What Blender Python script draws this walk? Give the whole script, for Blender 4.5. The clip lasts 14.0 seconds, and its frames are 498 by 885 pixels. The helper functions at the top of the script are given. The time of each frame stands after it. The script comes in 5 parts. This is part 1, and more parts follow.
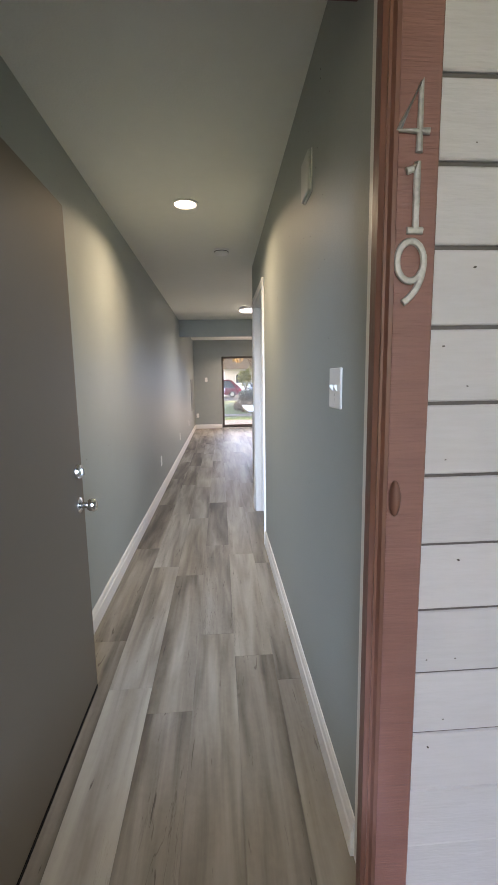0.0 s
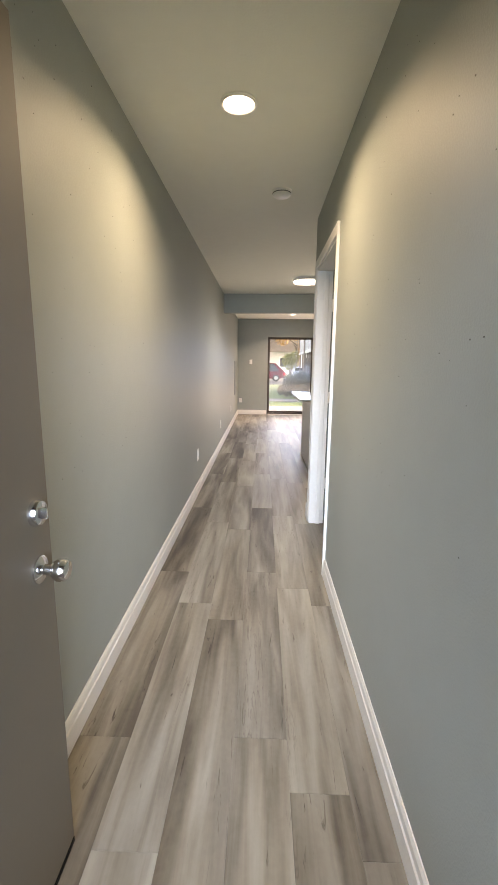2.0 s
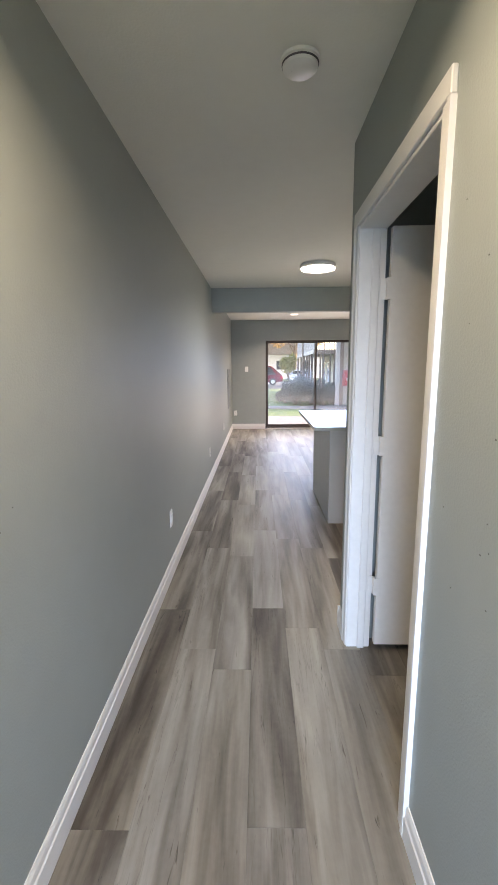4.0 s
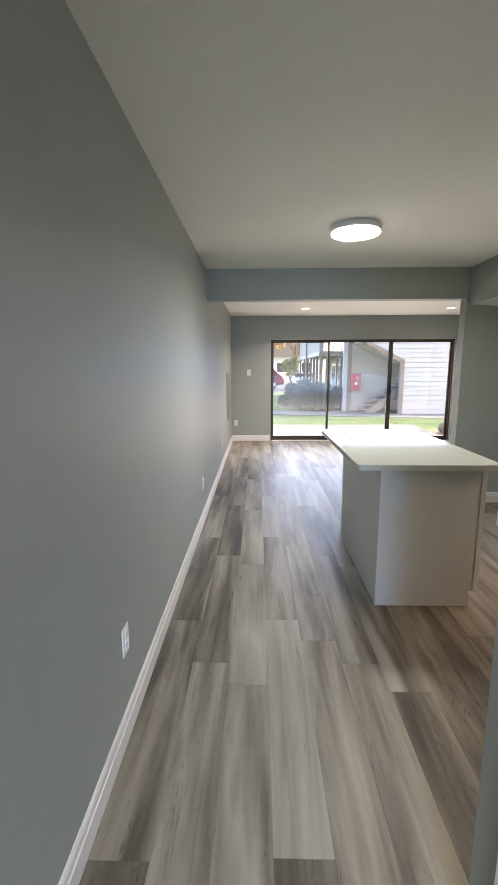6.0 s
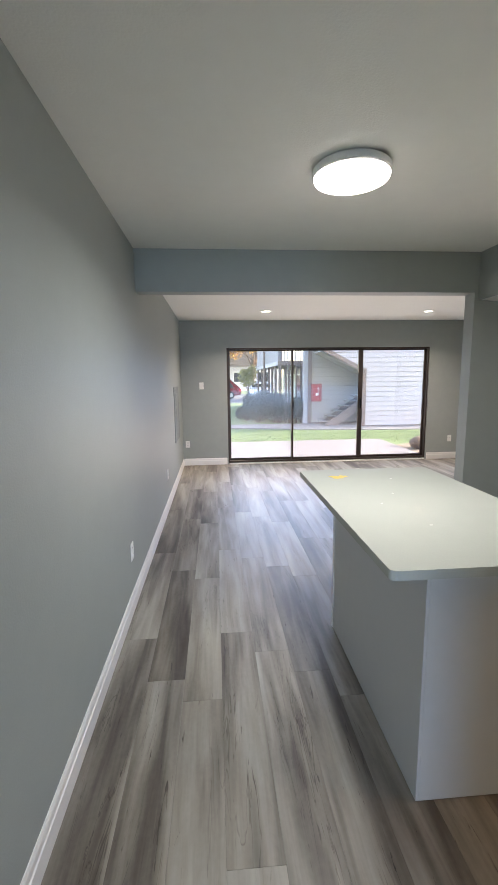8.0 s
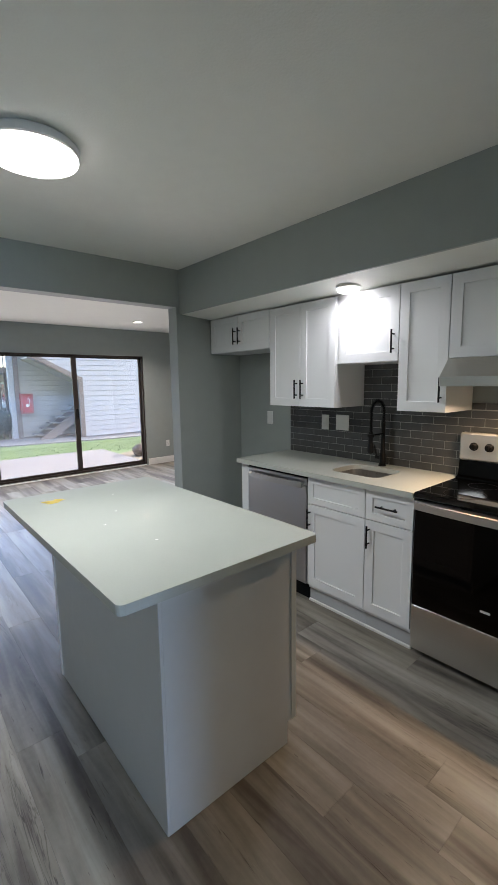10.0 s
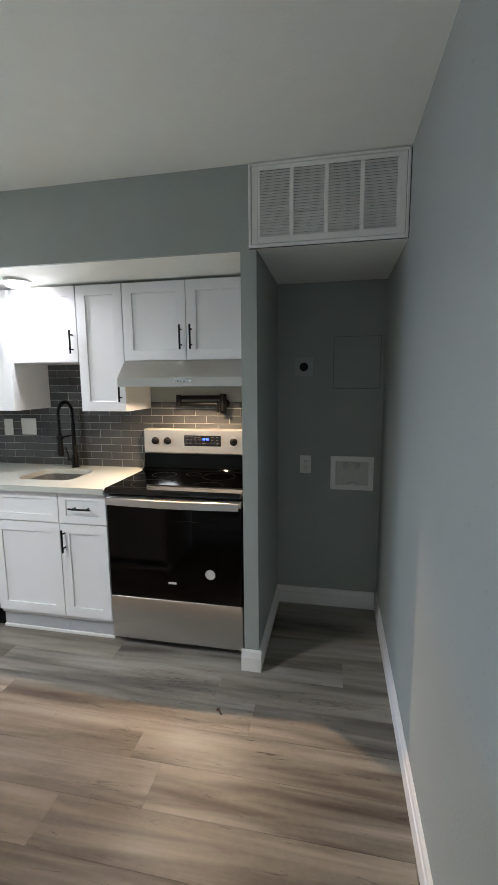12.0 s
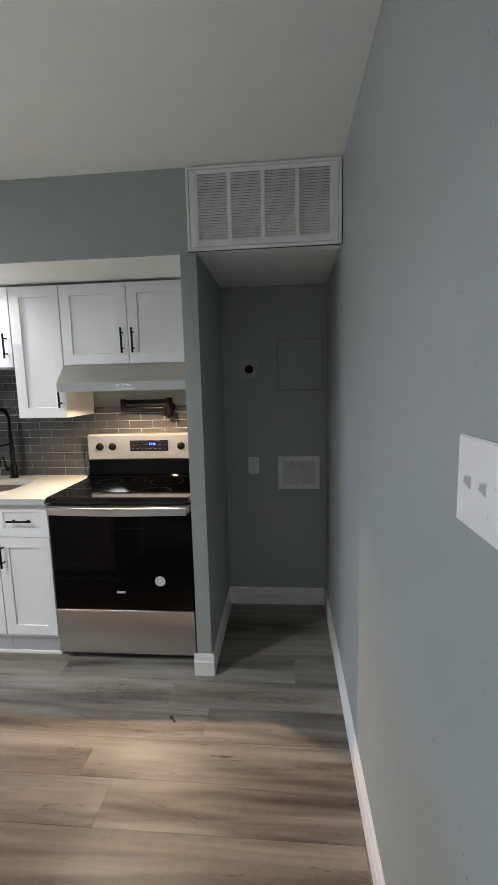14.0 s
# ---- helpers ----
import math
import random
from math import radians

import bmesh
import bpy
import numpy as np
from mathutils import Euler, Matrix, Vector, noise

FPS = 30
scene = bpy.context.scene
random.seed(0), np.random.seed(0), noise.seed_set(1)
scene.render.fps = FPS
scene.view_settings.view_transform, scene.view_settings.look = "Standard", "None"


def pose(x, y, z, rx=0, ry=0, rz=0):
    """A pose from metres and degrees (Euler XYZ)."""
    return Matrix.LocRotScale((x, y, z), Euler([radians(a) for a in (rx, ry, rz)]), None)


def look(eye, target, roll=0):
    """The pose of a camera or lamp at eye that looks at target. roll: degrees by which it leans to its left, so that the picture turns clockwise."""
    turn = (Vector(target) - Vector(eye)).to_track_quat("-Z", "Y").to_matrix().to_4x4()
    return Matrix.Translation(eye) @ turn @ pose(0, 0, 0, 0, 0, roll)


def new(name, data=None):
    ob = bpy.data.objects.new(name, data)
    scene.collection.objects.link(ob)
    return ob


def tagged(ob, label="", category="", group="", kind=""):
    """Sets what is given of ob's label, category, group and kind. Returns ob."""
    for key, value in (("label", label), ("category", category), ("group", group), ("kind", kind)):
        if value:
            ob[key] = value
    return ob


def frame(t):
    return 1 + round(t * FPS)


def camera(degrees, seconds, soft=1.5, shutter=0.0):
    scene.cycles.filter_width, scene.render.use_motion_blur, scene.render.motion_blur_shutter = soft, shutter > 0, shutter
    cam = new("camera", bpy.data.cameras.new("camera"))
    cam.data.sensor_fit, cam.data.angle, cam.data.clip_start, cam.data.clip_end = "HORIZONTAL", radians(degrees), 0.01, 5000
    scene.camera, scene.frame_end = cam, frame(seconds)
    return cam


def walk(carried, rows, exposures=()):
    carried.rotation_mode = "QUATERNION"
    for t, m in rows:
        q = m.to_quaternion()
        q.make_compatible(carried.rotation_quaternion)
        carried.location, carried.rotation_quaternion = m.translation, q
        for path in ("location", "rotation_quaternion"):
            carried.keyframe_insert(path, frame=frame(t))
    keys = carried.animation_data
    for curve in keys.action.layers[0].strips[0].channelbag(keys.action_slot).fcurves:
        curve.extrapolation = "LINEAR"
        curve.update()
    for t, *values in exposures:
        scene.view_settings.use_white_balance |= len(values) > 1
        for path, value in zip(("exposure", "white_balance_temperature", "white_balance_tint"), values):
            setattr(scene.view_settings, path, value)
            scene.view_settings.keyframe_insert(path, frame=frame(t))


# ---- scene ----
cam = camera(60.7, 14.0)
PATH = [
    (0, (0.72, -0.746, 1.338), (0.85, 1.229, 1.048), -0.9),
    (0.1, (0.697, -0.741, 1.341), (0.773, 1.234, 1.041), -0.66),
    (0.2, (0.675, -0.736, 1.345), (0.704, 1.239, 1.034), -0.45),
    (0.3, (0.659, -0.732, 1.347), (0.65, 1.242, 1.028), -0.28),
    (0.5, (0.651, -0.73, 1.348), (0.625, 1.244, 1.026), -0.2),
    (0.6, (0.636, -0.706, 1.34), (0.623, 1.267, 1.011), 0.1),
    (1, (0.613, -0.612, 1.327), (0.618, 1.358, 0.981), -0.2),
    (1.5, (0.633, -0.311, 1.309), (0.599, 1.656, 0.95), -0.2),
    (2, (0.654, 0.049, 1.325), (0.595, 2.015, 0.96), 0.6),
    (2.5, (0.622, 0.454, 1.364), (0.568, 2.42, 1.0), 0.9),
    (2.7, (0.618, 0.591, 1.383), (0.572, 2.558, 1.022), 0.4),
    (5, (0.617, 2.156, 1.454), (0.57, 4.124, 1.102), -0.6),
    (5.5, (0.539, 2.465, 1.463), (0.493, 4.433, 1.113), -0.0),
    (6, (0.528, 2.79, 1.459), (0.485, 4.76, 1.114), -0.2),
    (6.5, (0.572, 3.138, 1.48), (0.519, 5.109, 1.147), 0.0),
    (7, (0.549, 3.463, 1.472), (0.49, 5.436, 1.15), 0.1),
    (7.2, (0.533, 3.602, 1.49), (0.475, 5.576, 1.175), -0.0),
    (9.5, (0.682, 4.138, 1.51), (1.711, 5.829, 1.228), -1.1),
    (10, (0.671, 4.119, 1.508), (1.962, 5.621, 1.228), -0.8),
    (10.5, (0.666, 4.108, 1.506), (2.188, 5.375, 1.223), -0.6),
    (11, (0.671, 4.082, 1.508), (2.382, 5.076, 1.221), -0.1),
    (11.5, (0.674, 4.041, 1.503), (2.53, 4.73, 1.218), -0.2),
    (12, (0.673, 3.974, 1.499), (2.613, 4.365, 1.214), -0.5),
    (12.5, (0.662, 3.924, 1.494), (2.637, 4.061, 1.208), -0.7),
    (13, (0.659, 3.902, 1.493), (2.637, 3.993, 1.21), -1.1),
    (13.5, (0.666, 3.902, 1.493), (2.645, 3.981, 1.212), -1.1),
    (14, (0.669, 3.937, 1.495), (2.643, 4.112, 1.221), -1.4),
]
walk(cam, [(t, look(eye, target, roll)) for t, eye, target, roll in PATH],
     [(0.0, 3.46, 7900, 25), (1.0, 3.60, 8800, 26), (1.5, 3.63, 9100, 27), (2.0, 3.78, 9000, 26), (2.5, 3.62, 8400, 25), (5.0, 3.64, 7450, 24), (5.6, 3.70, 7400, 21), (7.0, 3.73, 7200, 21),
      (9.5, 3.31, 6520, 19), (10.5, 3.47, 6400, 17), (11.5, 4.05, 6300, 18), (12.0, 4.09, 6400, 19), (14.0, 4.14, 6480, 21)])


# ---- world, sun and lamps ----
H = 2.45                      # ceiling
world = bpy.data.worlds.new("world")
scene.world = world
world.use_nodes = True
wn = world.node_tree.nodes
sky = wn.new("ShaderNodeTexSky")
sky.sky_type = "NISHITA"
sky.sun_disc = False
sky.sun_elevation = radians(17)
sky.sun_rotation = radians(87)
sky.dust_density = 1.6
sky.ozone_density = 0.9
wn["Background"].inputs["Strength"].default_value = 0.15
world.node_tree.links.new(sky.outputs["Color"], wn["Background"].inputs["Color"])

sun = new("sun", bpy.data.lights.new("sun", "SUN"))
sun.data.energy, sun.data.angle, sun.data.color = 1.7, radians(0.5), (1.0, 0.94, 0.88)
sun.matrix_world = look((20, 1.05, 6.12), (0, 0, 0))


def lamp_disc(name, x, y, z, size, watts, colour, spread=170):
    """The light that a lit ceiling fixture gives off."""
    ob = new(name, bpy.data.lights.new(name, "AREA"))
    d = ob.data
    d.shape, d.size, d.energy, d.color, d.spread = "DISK", size, watts, colour, radians(spread)
    ob.location = (x, y, z)
    return ob


COOL = (0.91, 1.0, 0.975)
lamp_disc("hall_lamp_light", 0.53, 2.155, H - 0.022, 0.14, 1.32, (1.0, 0.91, 0.68), 150)
lamp_disc("kitchen_lamp_light", 1.222, 6.05, H - 0.066, 0.31, 2.0, COOL, 156)
lamp_disc("soffit_lamp_light", 2.875, 5.750, 2.024, 0.10, 0.34, (0.95, 0.98, 1.0), 178)
lamp_disc("living_lamp_light", 1.33, 10.30, H - 0.018, 0.11, 2.6, (1.0, 0.90, 0.80), 140)
lamp_disc("living_lamp_light", 3.77, 10.30, H - 0.018, 0.11, 2.6, (1.0, 0.90, 0.80), 140)
lamp_disc("hood_lamp_light", 2.945, 4.80, 1.478, 0.03, 1.15, (1.0, 0.72, 0.44), 150)


def opening_light(name, eye, target, w, h, watts, colour, spread):
    """An area lamp added in a door opening, standing in for sky or ground-bounce light."""
    ob = new(name, bpy.data.lights.new(name, "AREA"))
    d = ob.data
    d.shape, d.size, d.size_y, d.energy, d.color = "RECTANGLE", w, h, watts, colour
    d.spread = radians(spread)
    ob.matrix_world = look(eye, target)
    return ob


opening_light("slider_sky_light", (2.565, 11.30, 1.45), (2.565, 10.0, 0.45), 3.45, 0.9, 4.2, (0.32, 0.57, 1.0), 100)
opening_light("slider_ground_light", (2.565, 11.30, 0.45), (2.565, 10.0, 1.35), 3.45, 0.7, 2.2, (1.0, 0.90, 0.85), 130)
opening_light("entry_sky_light", (0.555, 0.06, 1.15), (0.555, 2.0, 0.68), 0.90, 1.6, 1.8, (0.37, 0.63, 1.0), 60)


# ---- materials ----
def nodes_of(m):
    m.use_nodes = True
    return m.node_tree.nodes, m.node_tree.links, m.node_tree.nodes["Principled BSDF"]


def mat(name, col, rough=0.5, metal=0.0, var=0.08, scales=(2.0, 35.0), stretch=(1, 1, 1), bump=0.05, bscale=180.0,
        rand=0.0, coat=0.0, rvar=0.08, spec=0.5):
    """A surface with colour variation at two scales, fine relief and uneven gloss."""
    m = bpy.data.materials.new(name)
    n, l, p = nodes_of(m)
    co = n.new("ShaderNodeTexCoord")
    mp = n.new("ShaderNodeMapping")
    mp.inputs["Scale"].default_value = stretch
    info = n.new("ShaderNodeObjectInfo")
    shift = n.new("ShaderNodeVectorMath")
    shift.operation = "MULTIPLY_ADD"
    l.new(co.outputs["Object"], mp.inputs["Vector"])
    comb = n.new("ShaderNodeCombineXYZ")
    for k in "XYZ":
        l.new(info.outputs["Random"], comb.inputs[k])
    l.new(comb.outputs[0], shift.inputs[0])
    shift.inputs[1].default_value = (37.0, 53.0, 71.0)
    l.new(mp.outputs[0], shift.inputs[2])
    tex = []
    for s, d in ((scales[0], 3), (scales[1], 4), (bscale, 3)):
        t = n.new("ShaderNodeTexNoise")
        t.inputs["Scale"].default_value, t.inputs["Detail"].default_value = s, d
        l.new(shift.outputs[0], t.inputs["Vector"])
        tex.append(t)
    add = n.new("ShaderNodeMath")
    add.operation = "ADD"
    l.new(tex[0].outputs["Fac"], add.inputs[0])
    l.new(tex[1].outputs["Fac"], add.inputs[1])
    if rand:
        more = n.new("ShaderNodeMath")
        more.operation = "MULTIPLY_ADD"
        l.new(info.outputs["Random"], more.inputs[0])
        more.inputs[1].default_value = rand
        l.new(add.outputs[0], more.inputs[2])
        add = more
    rng = n.new("ShaderNodeMapRange")
    rng.inputs["From Min"].default_value, rng.inputs["From Max"].default_value = 0.6, 1.4 + rand
    l.new(add.outputs[0], rng.inputs["Value"])
    mix = n.new("ShaderNodeMix")
    mix.data_type = "RGBA"
    mix.inputs["A"].default_value = (*[c * (1 - var) for c in col], 1)
    mix.inputs["B"].default_value = (*[min(1, c * (1 + var)) for c in col], 1)
    l.new(rng.outputs[0], mix.inputs["Factor"])
    l.new(mix.outputs["Result"], p.inputs["Base Color"])
    rr = n.new("ShaderNodeMapRange")
    rr.inputs["From Min"].default_value, rr.inputs["From Max"].default_value = 0.3, 0.7
    rr.inputs["To Min"].default_value, rr.inputs["To Max"].default_value = max(0.02, rough - rvar), min(1, rough + rvar)
    l.new(tex[1].outputs["Fac"], rr.inputs["Value"])
    l.new(rr.outputs[0], p.inputs["Roughness"])
    p.inputs["Metallic"].default_value = metal
    p.inputs["Coat Weight"].default_value = coat
    p.inputs["Specular IOR Level"].default_value = spec
    if bump:
        b = n.new("ShaderNodeBump")
        b.inputs["Strength"].default_value, b.inputs["Distance"].default_value = bump, 0.004
        l.new(tex[2].outputs["Fac"], b.inputs["Height"])
        l.new(b.outputs[0], p.inputs["Normal"])
    return m


def metal(name, col, rough, stretch=(2, 2, 260), var=0.05):
    """Brushed metal: fine streaks in colour and gloss along one way."""
    m = bpy.data.materials.new(name)
    n, l, p = nodes_of(m)
    co, mp, t = n.new("ShaderNodeTexCoord"), n.new("ShaderNodeMapping"), n.new("ShaderNodeTexNoise")
    mp.inputs["Scale"].default_value = stretch
    t.inputs["Scale"].default_value, t.inputs["Detail"].default_value = 1.0, 2
    l.new(co.outputs["Object"], mp.inputs["Vector"])
    l.new(mp.outputs[0], t.inputs["Vector"])
    mix, rr = n.new("ShaderNodeMix"), n.new("ShaderNodeMapRange")
    mix.data_type = "RGBA"
    mix.inputs["A"].default_value = (*[c * (1 - var) for c in col], 1)
    mix.inputs["B"].default_value = (*[c * (1 + var) for c in col], 1)
    l.new(t.outputs["Fac"], mix.inputs["Factor"])
    l.new(mix.outputs["Result"], p.inputs["Base Color"])
    rr.inputs["To Min"].default_value, rr.inputs["To Max"].default_value = rough - 0.03, rough + 0.03
    l.new(t.outputs["Fac"], rr.inputs["Value"])
    l.new(rr.outputs[0], p.inputs["Roughness"])
    p.inputs["Metallic"].default_value = 1.0
    p.inputs["Anisotropic"].default_value = 0.6
    return m


def glow(name, col, strength, base=0.9):
    m = bpy.data.materials.new(name)
    n, l, p = nodes_of(m)
    p.inputs["Base Color"].default_value = (base, base, base * 0.98, 1)
    p.inputs["Emission Color"].default_value = (*col, 1)
    p.inputs["Emission Strength"].default_value = strength
    return m


def glass(name, haze=0.0):
    """Clear window glass; haze: how much dust and streaks lie on it."""
    m = bpy.data.materials.new(name)
    n, l, p = nodes_of(m)
    out = n["Material Output"]
    clear, gloss, dust = n.new("ShaderNodeBsdfTransparent"), n.new("ShaderNodeBsdfGlossy"), n.new("ShaderNodeBsdfTranslucent")
    clear.inputs["Color"].default_value = (0.93, 0.95, 0.95, 1)
    gloss.inputs["Roughness"].default_value = 0.02
    dust.inputs["Color"].default_value = (0.8, 0.82, 0.85, 1)
    fres = n.new("ShaderNodeFresnel")
    fres.inputs["IOR"].default_value = 1.45
    a, b = n.new("ShaderNodeMixShader"), n.new("ShaderNodeMixShader")
    l.new(fres.outputs[0], a.inputs[0])
    l.new(clear.outputs[0], a.inputs[1])
    l.new(gloss.outputs[0], a.inputs[2])
    co, t, r = n.new("ShaderNodeTexCoord"), n.new("ShaderNodeTexNoise"), n.new("ShaderNodeMapRange")
    t.inputs["Scale"].default_value, t.inputs["Detail"].default_value = 2.2, 5
    l.new(co.outputs["Object"], t.inputs["Vector"])
    l.new(t.outputs["Fac"], r.inputs["Value"])
    r.inputs["From Min"].default_value, r.inputs["From Max"].default_value = 0.25, 0.75
    r.inputs["To Min"].default_value, r.inputs["To Max"].default_value = haze * 0.5, haze * 1.5
    l.new(r.outputs[0], b.inputs[0])
    l.new(a.outputs[0], b.inputs[1])
    l.new(dust.outputs[0], b.inputs[2])
    l.new(b.outputs[0], out.inputs["Surface"])
    return m


def plank_mat():
    """Grey-brown vinyl planks: long streaks, darker figure and per-plank tone, all along the plank's length."""
    m = bpy.data.materials.new("vinyl_plank")
    n, l, p = nodes_of(m)
    co, info, comb = n.new("ShaderNodeTexCoord"), n.new("ShaderNodeObjectInfo"), n.new("ShaderNodeCombineXYZ")
    for k in "XYZ":
        l.new(info.outputs["Random"], comb.inputs[k])
    sh = n.new("ShaderNodeVectorMath")
    sh.operation = "MULTIPLY_ADD"
    l.new(comb.outputs[0], sh.inputs[0])
    sh.inputs[1].default_value = (91.0, 57.0, 33.0)
    l.new(co.outputs["Object"], sh.inputs[2])

    def streak(sx, sy, detail, dist, rough=0.55):
        mp = n.new("ShaderNodeMapping")
        mp.inputs["Scale"].default_value = (sx, sy, 1)
        t = n.new("ShaderNodeTexNoise")
        t.inputs["Scale"].default_value, t.inputs["Detail"].default_value = 1.0, detail
        t.inputs["Distortion"].default_value, t.inputs["Roughness"].default_value = dist, rough
        l.new(sh.outputs[0], mp.inputs["Vector"])
        l.new(mp.outputs[0], t.inputs["Vector"])
        return t
    broad, mid, fine = streak(7.5, 0.75, 2, 0.5), streak(19, 1.5, 3, 1.0, 0.5), streak(90, 4.0, 3, 0.4)
    crack, speck = streak(34, 3.4, 4, 1.8, 0.6), streak(55, 38, 2, 0.3)

    def calc(op, a, b):
        k = n.new("ShaderNodeMath")
        k.operation = op
        for i, v in enumerate((a, b)):
            if isinstance(v, (int, float)):
                k.inputs[i].default_value = v
            else:
                l.new(v, k.inputs[i])
        return k.outputs[0]
    s = calc("ADD", calc("MULTIPLY", broad.outputs["Fac"], 0.92), calc("MULTIPLY", mid.outputs["Fac"], 0.36))
    s = calc("ADD", s, calc("MULTIPLY", fine.outputs["Fac"], 0.07))
    s = calc("ADD", s, calc("MULTIPLY", speck.outputs["Fac"], 0.07))
    s = calc("ADD", s, calc("MULTIPLY", info.outputs["Random"], 0.20))
    dark = n.new("ShaderNodeMapRange")
    dark.inputs["From Min"].default_value, dark.inputs["From Max"].default_value = 0.65, 0.75
    l.new(crack.outputs["Fac"], dark.inputs["Value"])
    s = calc("SUBTRACT", s, calc("MULTIPLY", dark.outputs[0], 0.30))
    line, where = streak(13, 0.9, 4, 1.6, 0.6), streak(5, 0.8, 1, 0.3)
    thin, mask = n.new("ShaderNodeMapRange"), n.new("ShaderNodeMapRange")
    thin.inputs["From Min"].default_value, thin.inputs["From Max"].default_value = 0.0, 0.014
    thin.inputs["To Min"].default_value, thin.inputs["To Max"].default_value = 1.0, 0.0
    mask.inputs["From Min"].default_value, mask.inputs["From Max"].default_value = 0.53, 0.62
    l.new(calc("ABSOLUTE", calc("SUBTRACT", line.outputs["Fac"], 0.5), 0.0), thin.inputs["Value"])
    l.new(where.outputs["Fac"], mask.inputs["Value"])
    s = calc("SUBTRACT", s, calc("MULTIPLY", calc("MULTIPLY", thin.outputs[0], mask.outputs[0]), 0.13))
    ramp = n.new("ShaderNodeValToRGB")
    rng = n.new("ShaderNodeMapRange")
    rng.inputs["From Min"].default_value, rng.inputs["From Max"].default_value = 0.51, 1.08
    l.new(s, rng.inputs["Value"])
    l.new(rng.outputs[0], ramp.inputs["Fac"])
    e = ramp.color_ramp.elements
    e[0].position, e[0].color = 0.0, (0.056, 0.046, 0.038, 1)
    e[1].position, e[1].color = 1.0, (0.40, 0.376, 0.330, 1)
    for pos, c in ((0.22, (0.108, 0.092, 0.076, 1)), (0.45, (0.198, 0.178, 0.150, 1)), (0.70, (0.295, 0.272, 0.235, 1))):
        x = e.new(pos)
        x.color = c
    tan = streak(3.0, 0.6, 2, 0.5)
    tr = n.new("ShaderNodeMapRange")
    tr.inputs["From Min"].default_value, tr.inputs["From Max"].default_value = 0.42, 0.66
    l.new(tan.outputs["Fac"], tr.inputs["Value"])
    warm = n.new("ShaderNodeMix")
    warm.data_type, warm.blend_type = "RGBA", "MULTIPLY"
    warm.inputs["B"].default_value = (1.02, 0.99, 0.93, 1)
    l.new(tr.outputs[0], warm.inputs["Factor"])
    l.new(ramp.outputs["Color"], warm.inputs["A"])
    l.new(warm.outputs["Result"], p.inputs["Base Color"])
    rr = n.new("ShaderNodeMapRange")
    rr.inputs["To Min"].default_value, rr.inputs["To Max"].default_value = 0.40, 0.55
    l.new(mid.outputs["Fac"], rr.inputs["Value"])
    l.new(rr.outputs[0], p.inputs["Roughness"])
    p.inputs["Specular IOR Level"].default_value = 0.38
    b = n.new("ShaderNodeBump")
    b.inputs["Strength"].default_value, b.inputs["Distance"].default_value = 0.12, 0.002
    l.new(fine.outputs["Fac"], b.inputs["Height"])
    l.new(b.outputs[0], p.inputs["Normal"])
    return m


WALL = mat("grey_wall_paint", (0.332, 0.365, 0.345), 0.55, var=0.045, scales=(0.8, 9), bump=0.24, bscale=150, spec=0.35, rvar=0.02)
CEIL = mat("ceiling_paint", (0.78, 0.795, 0.745), 0.85, var=0.025, scales=(0.7, 12), bump=0.25, bscale=110)
TRIM = mat("white_trim_paint", (0.80, 0.79, 0.76), 0.38, var=0.04, scales=(3, 40), bump=0.03)
CAB = mat("white_cabinet_lacquer", (0.80, 0.81, 0.81), 0.36, var=0.008, scales=(1.2, 6), bump=0.0, rvar=0.02)
ISLAND = mat("island_panel_paint", (0.54, 0.55, 0.54), 0.42, var=0.03, scales=(1.5, 18), bump=0.03)
QUARTZ = mat("white_quartz", (0.50, 0.52, 0.47), 0.06, var=0.035, scales=(5, 160), bump=0.0, rvar=0.02, spec=0.28)
STEEL = metal("brushed_steel", (0.60, 0.585, 0.56), 0.30)
STEEL_V = metal("satin_steel", (0.60, 0.60, 0.615), 0.30, (900, 3, 3), 0.03)
STEEL_P = metal("satin_panel_steel", (0.72, 0.70, 0.66), 0.46)
SINKST = mat("sink_steel", (0.26, 0.255, 0.245), 0.34, 0.8, var=0.15, scales=(6, 90), stretch=(1, 12, 1), bump=0.05)
CHROME = mat("polished_chrome", (0.75, 0.75, 0.76), 0.10, 1.0, var=0.02, bump=0.0, rvar=0.03)
BLACKGL = mat("black_glass", (0.0003, 0.0003, 0.0003), 0.05, var=0.2, bump=0.0, rvar=0.02, spec=0.16)
HOBGL = mat("ceramic_hob_glass", (0.0003, 0.0003, 0.0003), 0.03, var=0.2, bump=0.0, rvar=0.015, spec=0.5)
BLACKMT = mat("matt_black_metal", (0.003, 0.003, 0.0033), 0.42, 0.0, var=0.15, scales=(8, 80), bump=0.04, spec=0.2)
BLACKPL = mat("black_plastic", (0.003, 0.003, 0.0033), 0.5, var=0.15, bump=0.05, spec=0.1)
WHITEPL = mat("white_plastic", (0.80, 0.80, 0.77), 0.35, var=0.03, bump=0.02)
GREYPL = mat("grey_toe_board", (0.42, 0.43, 0.44), 0.5, var=0.05)
BRONZE = mat("dark_bronze_aluminium", (0.055, 0.042, 0.036), 0.42, 0.5, var=0.2, scales=(6, 60), bump=0.04)
BROWN = mat("brown_trim_paint", (0.17, 0.076, 0.058), 0.45, var=0.22, scales=(4, 26), stretch=(1, 1, 0.35), bump=0.35, bscale=70)
BROWNROUGH = mat("brown_rough_sawn_paint", (0.25, 0.118, 0.106), 0.5, var=0.13, scales=(5, 30), stretch=(0.4, 1, 6), bump=0.45, bscale=40)
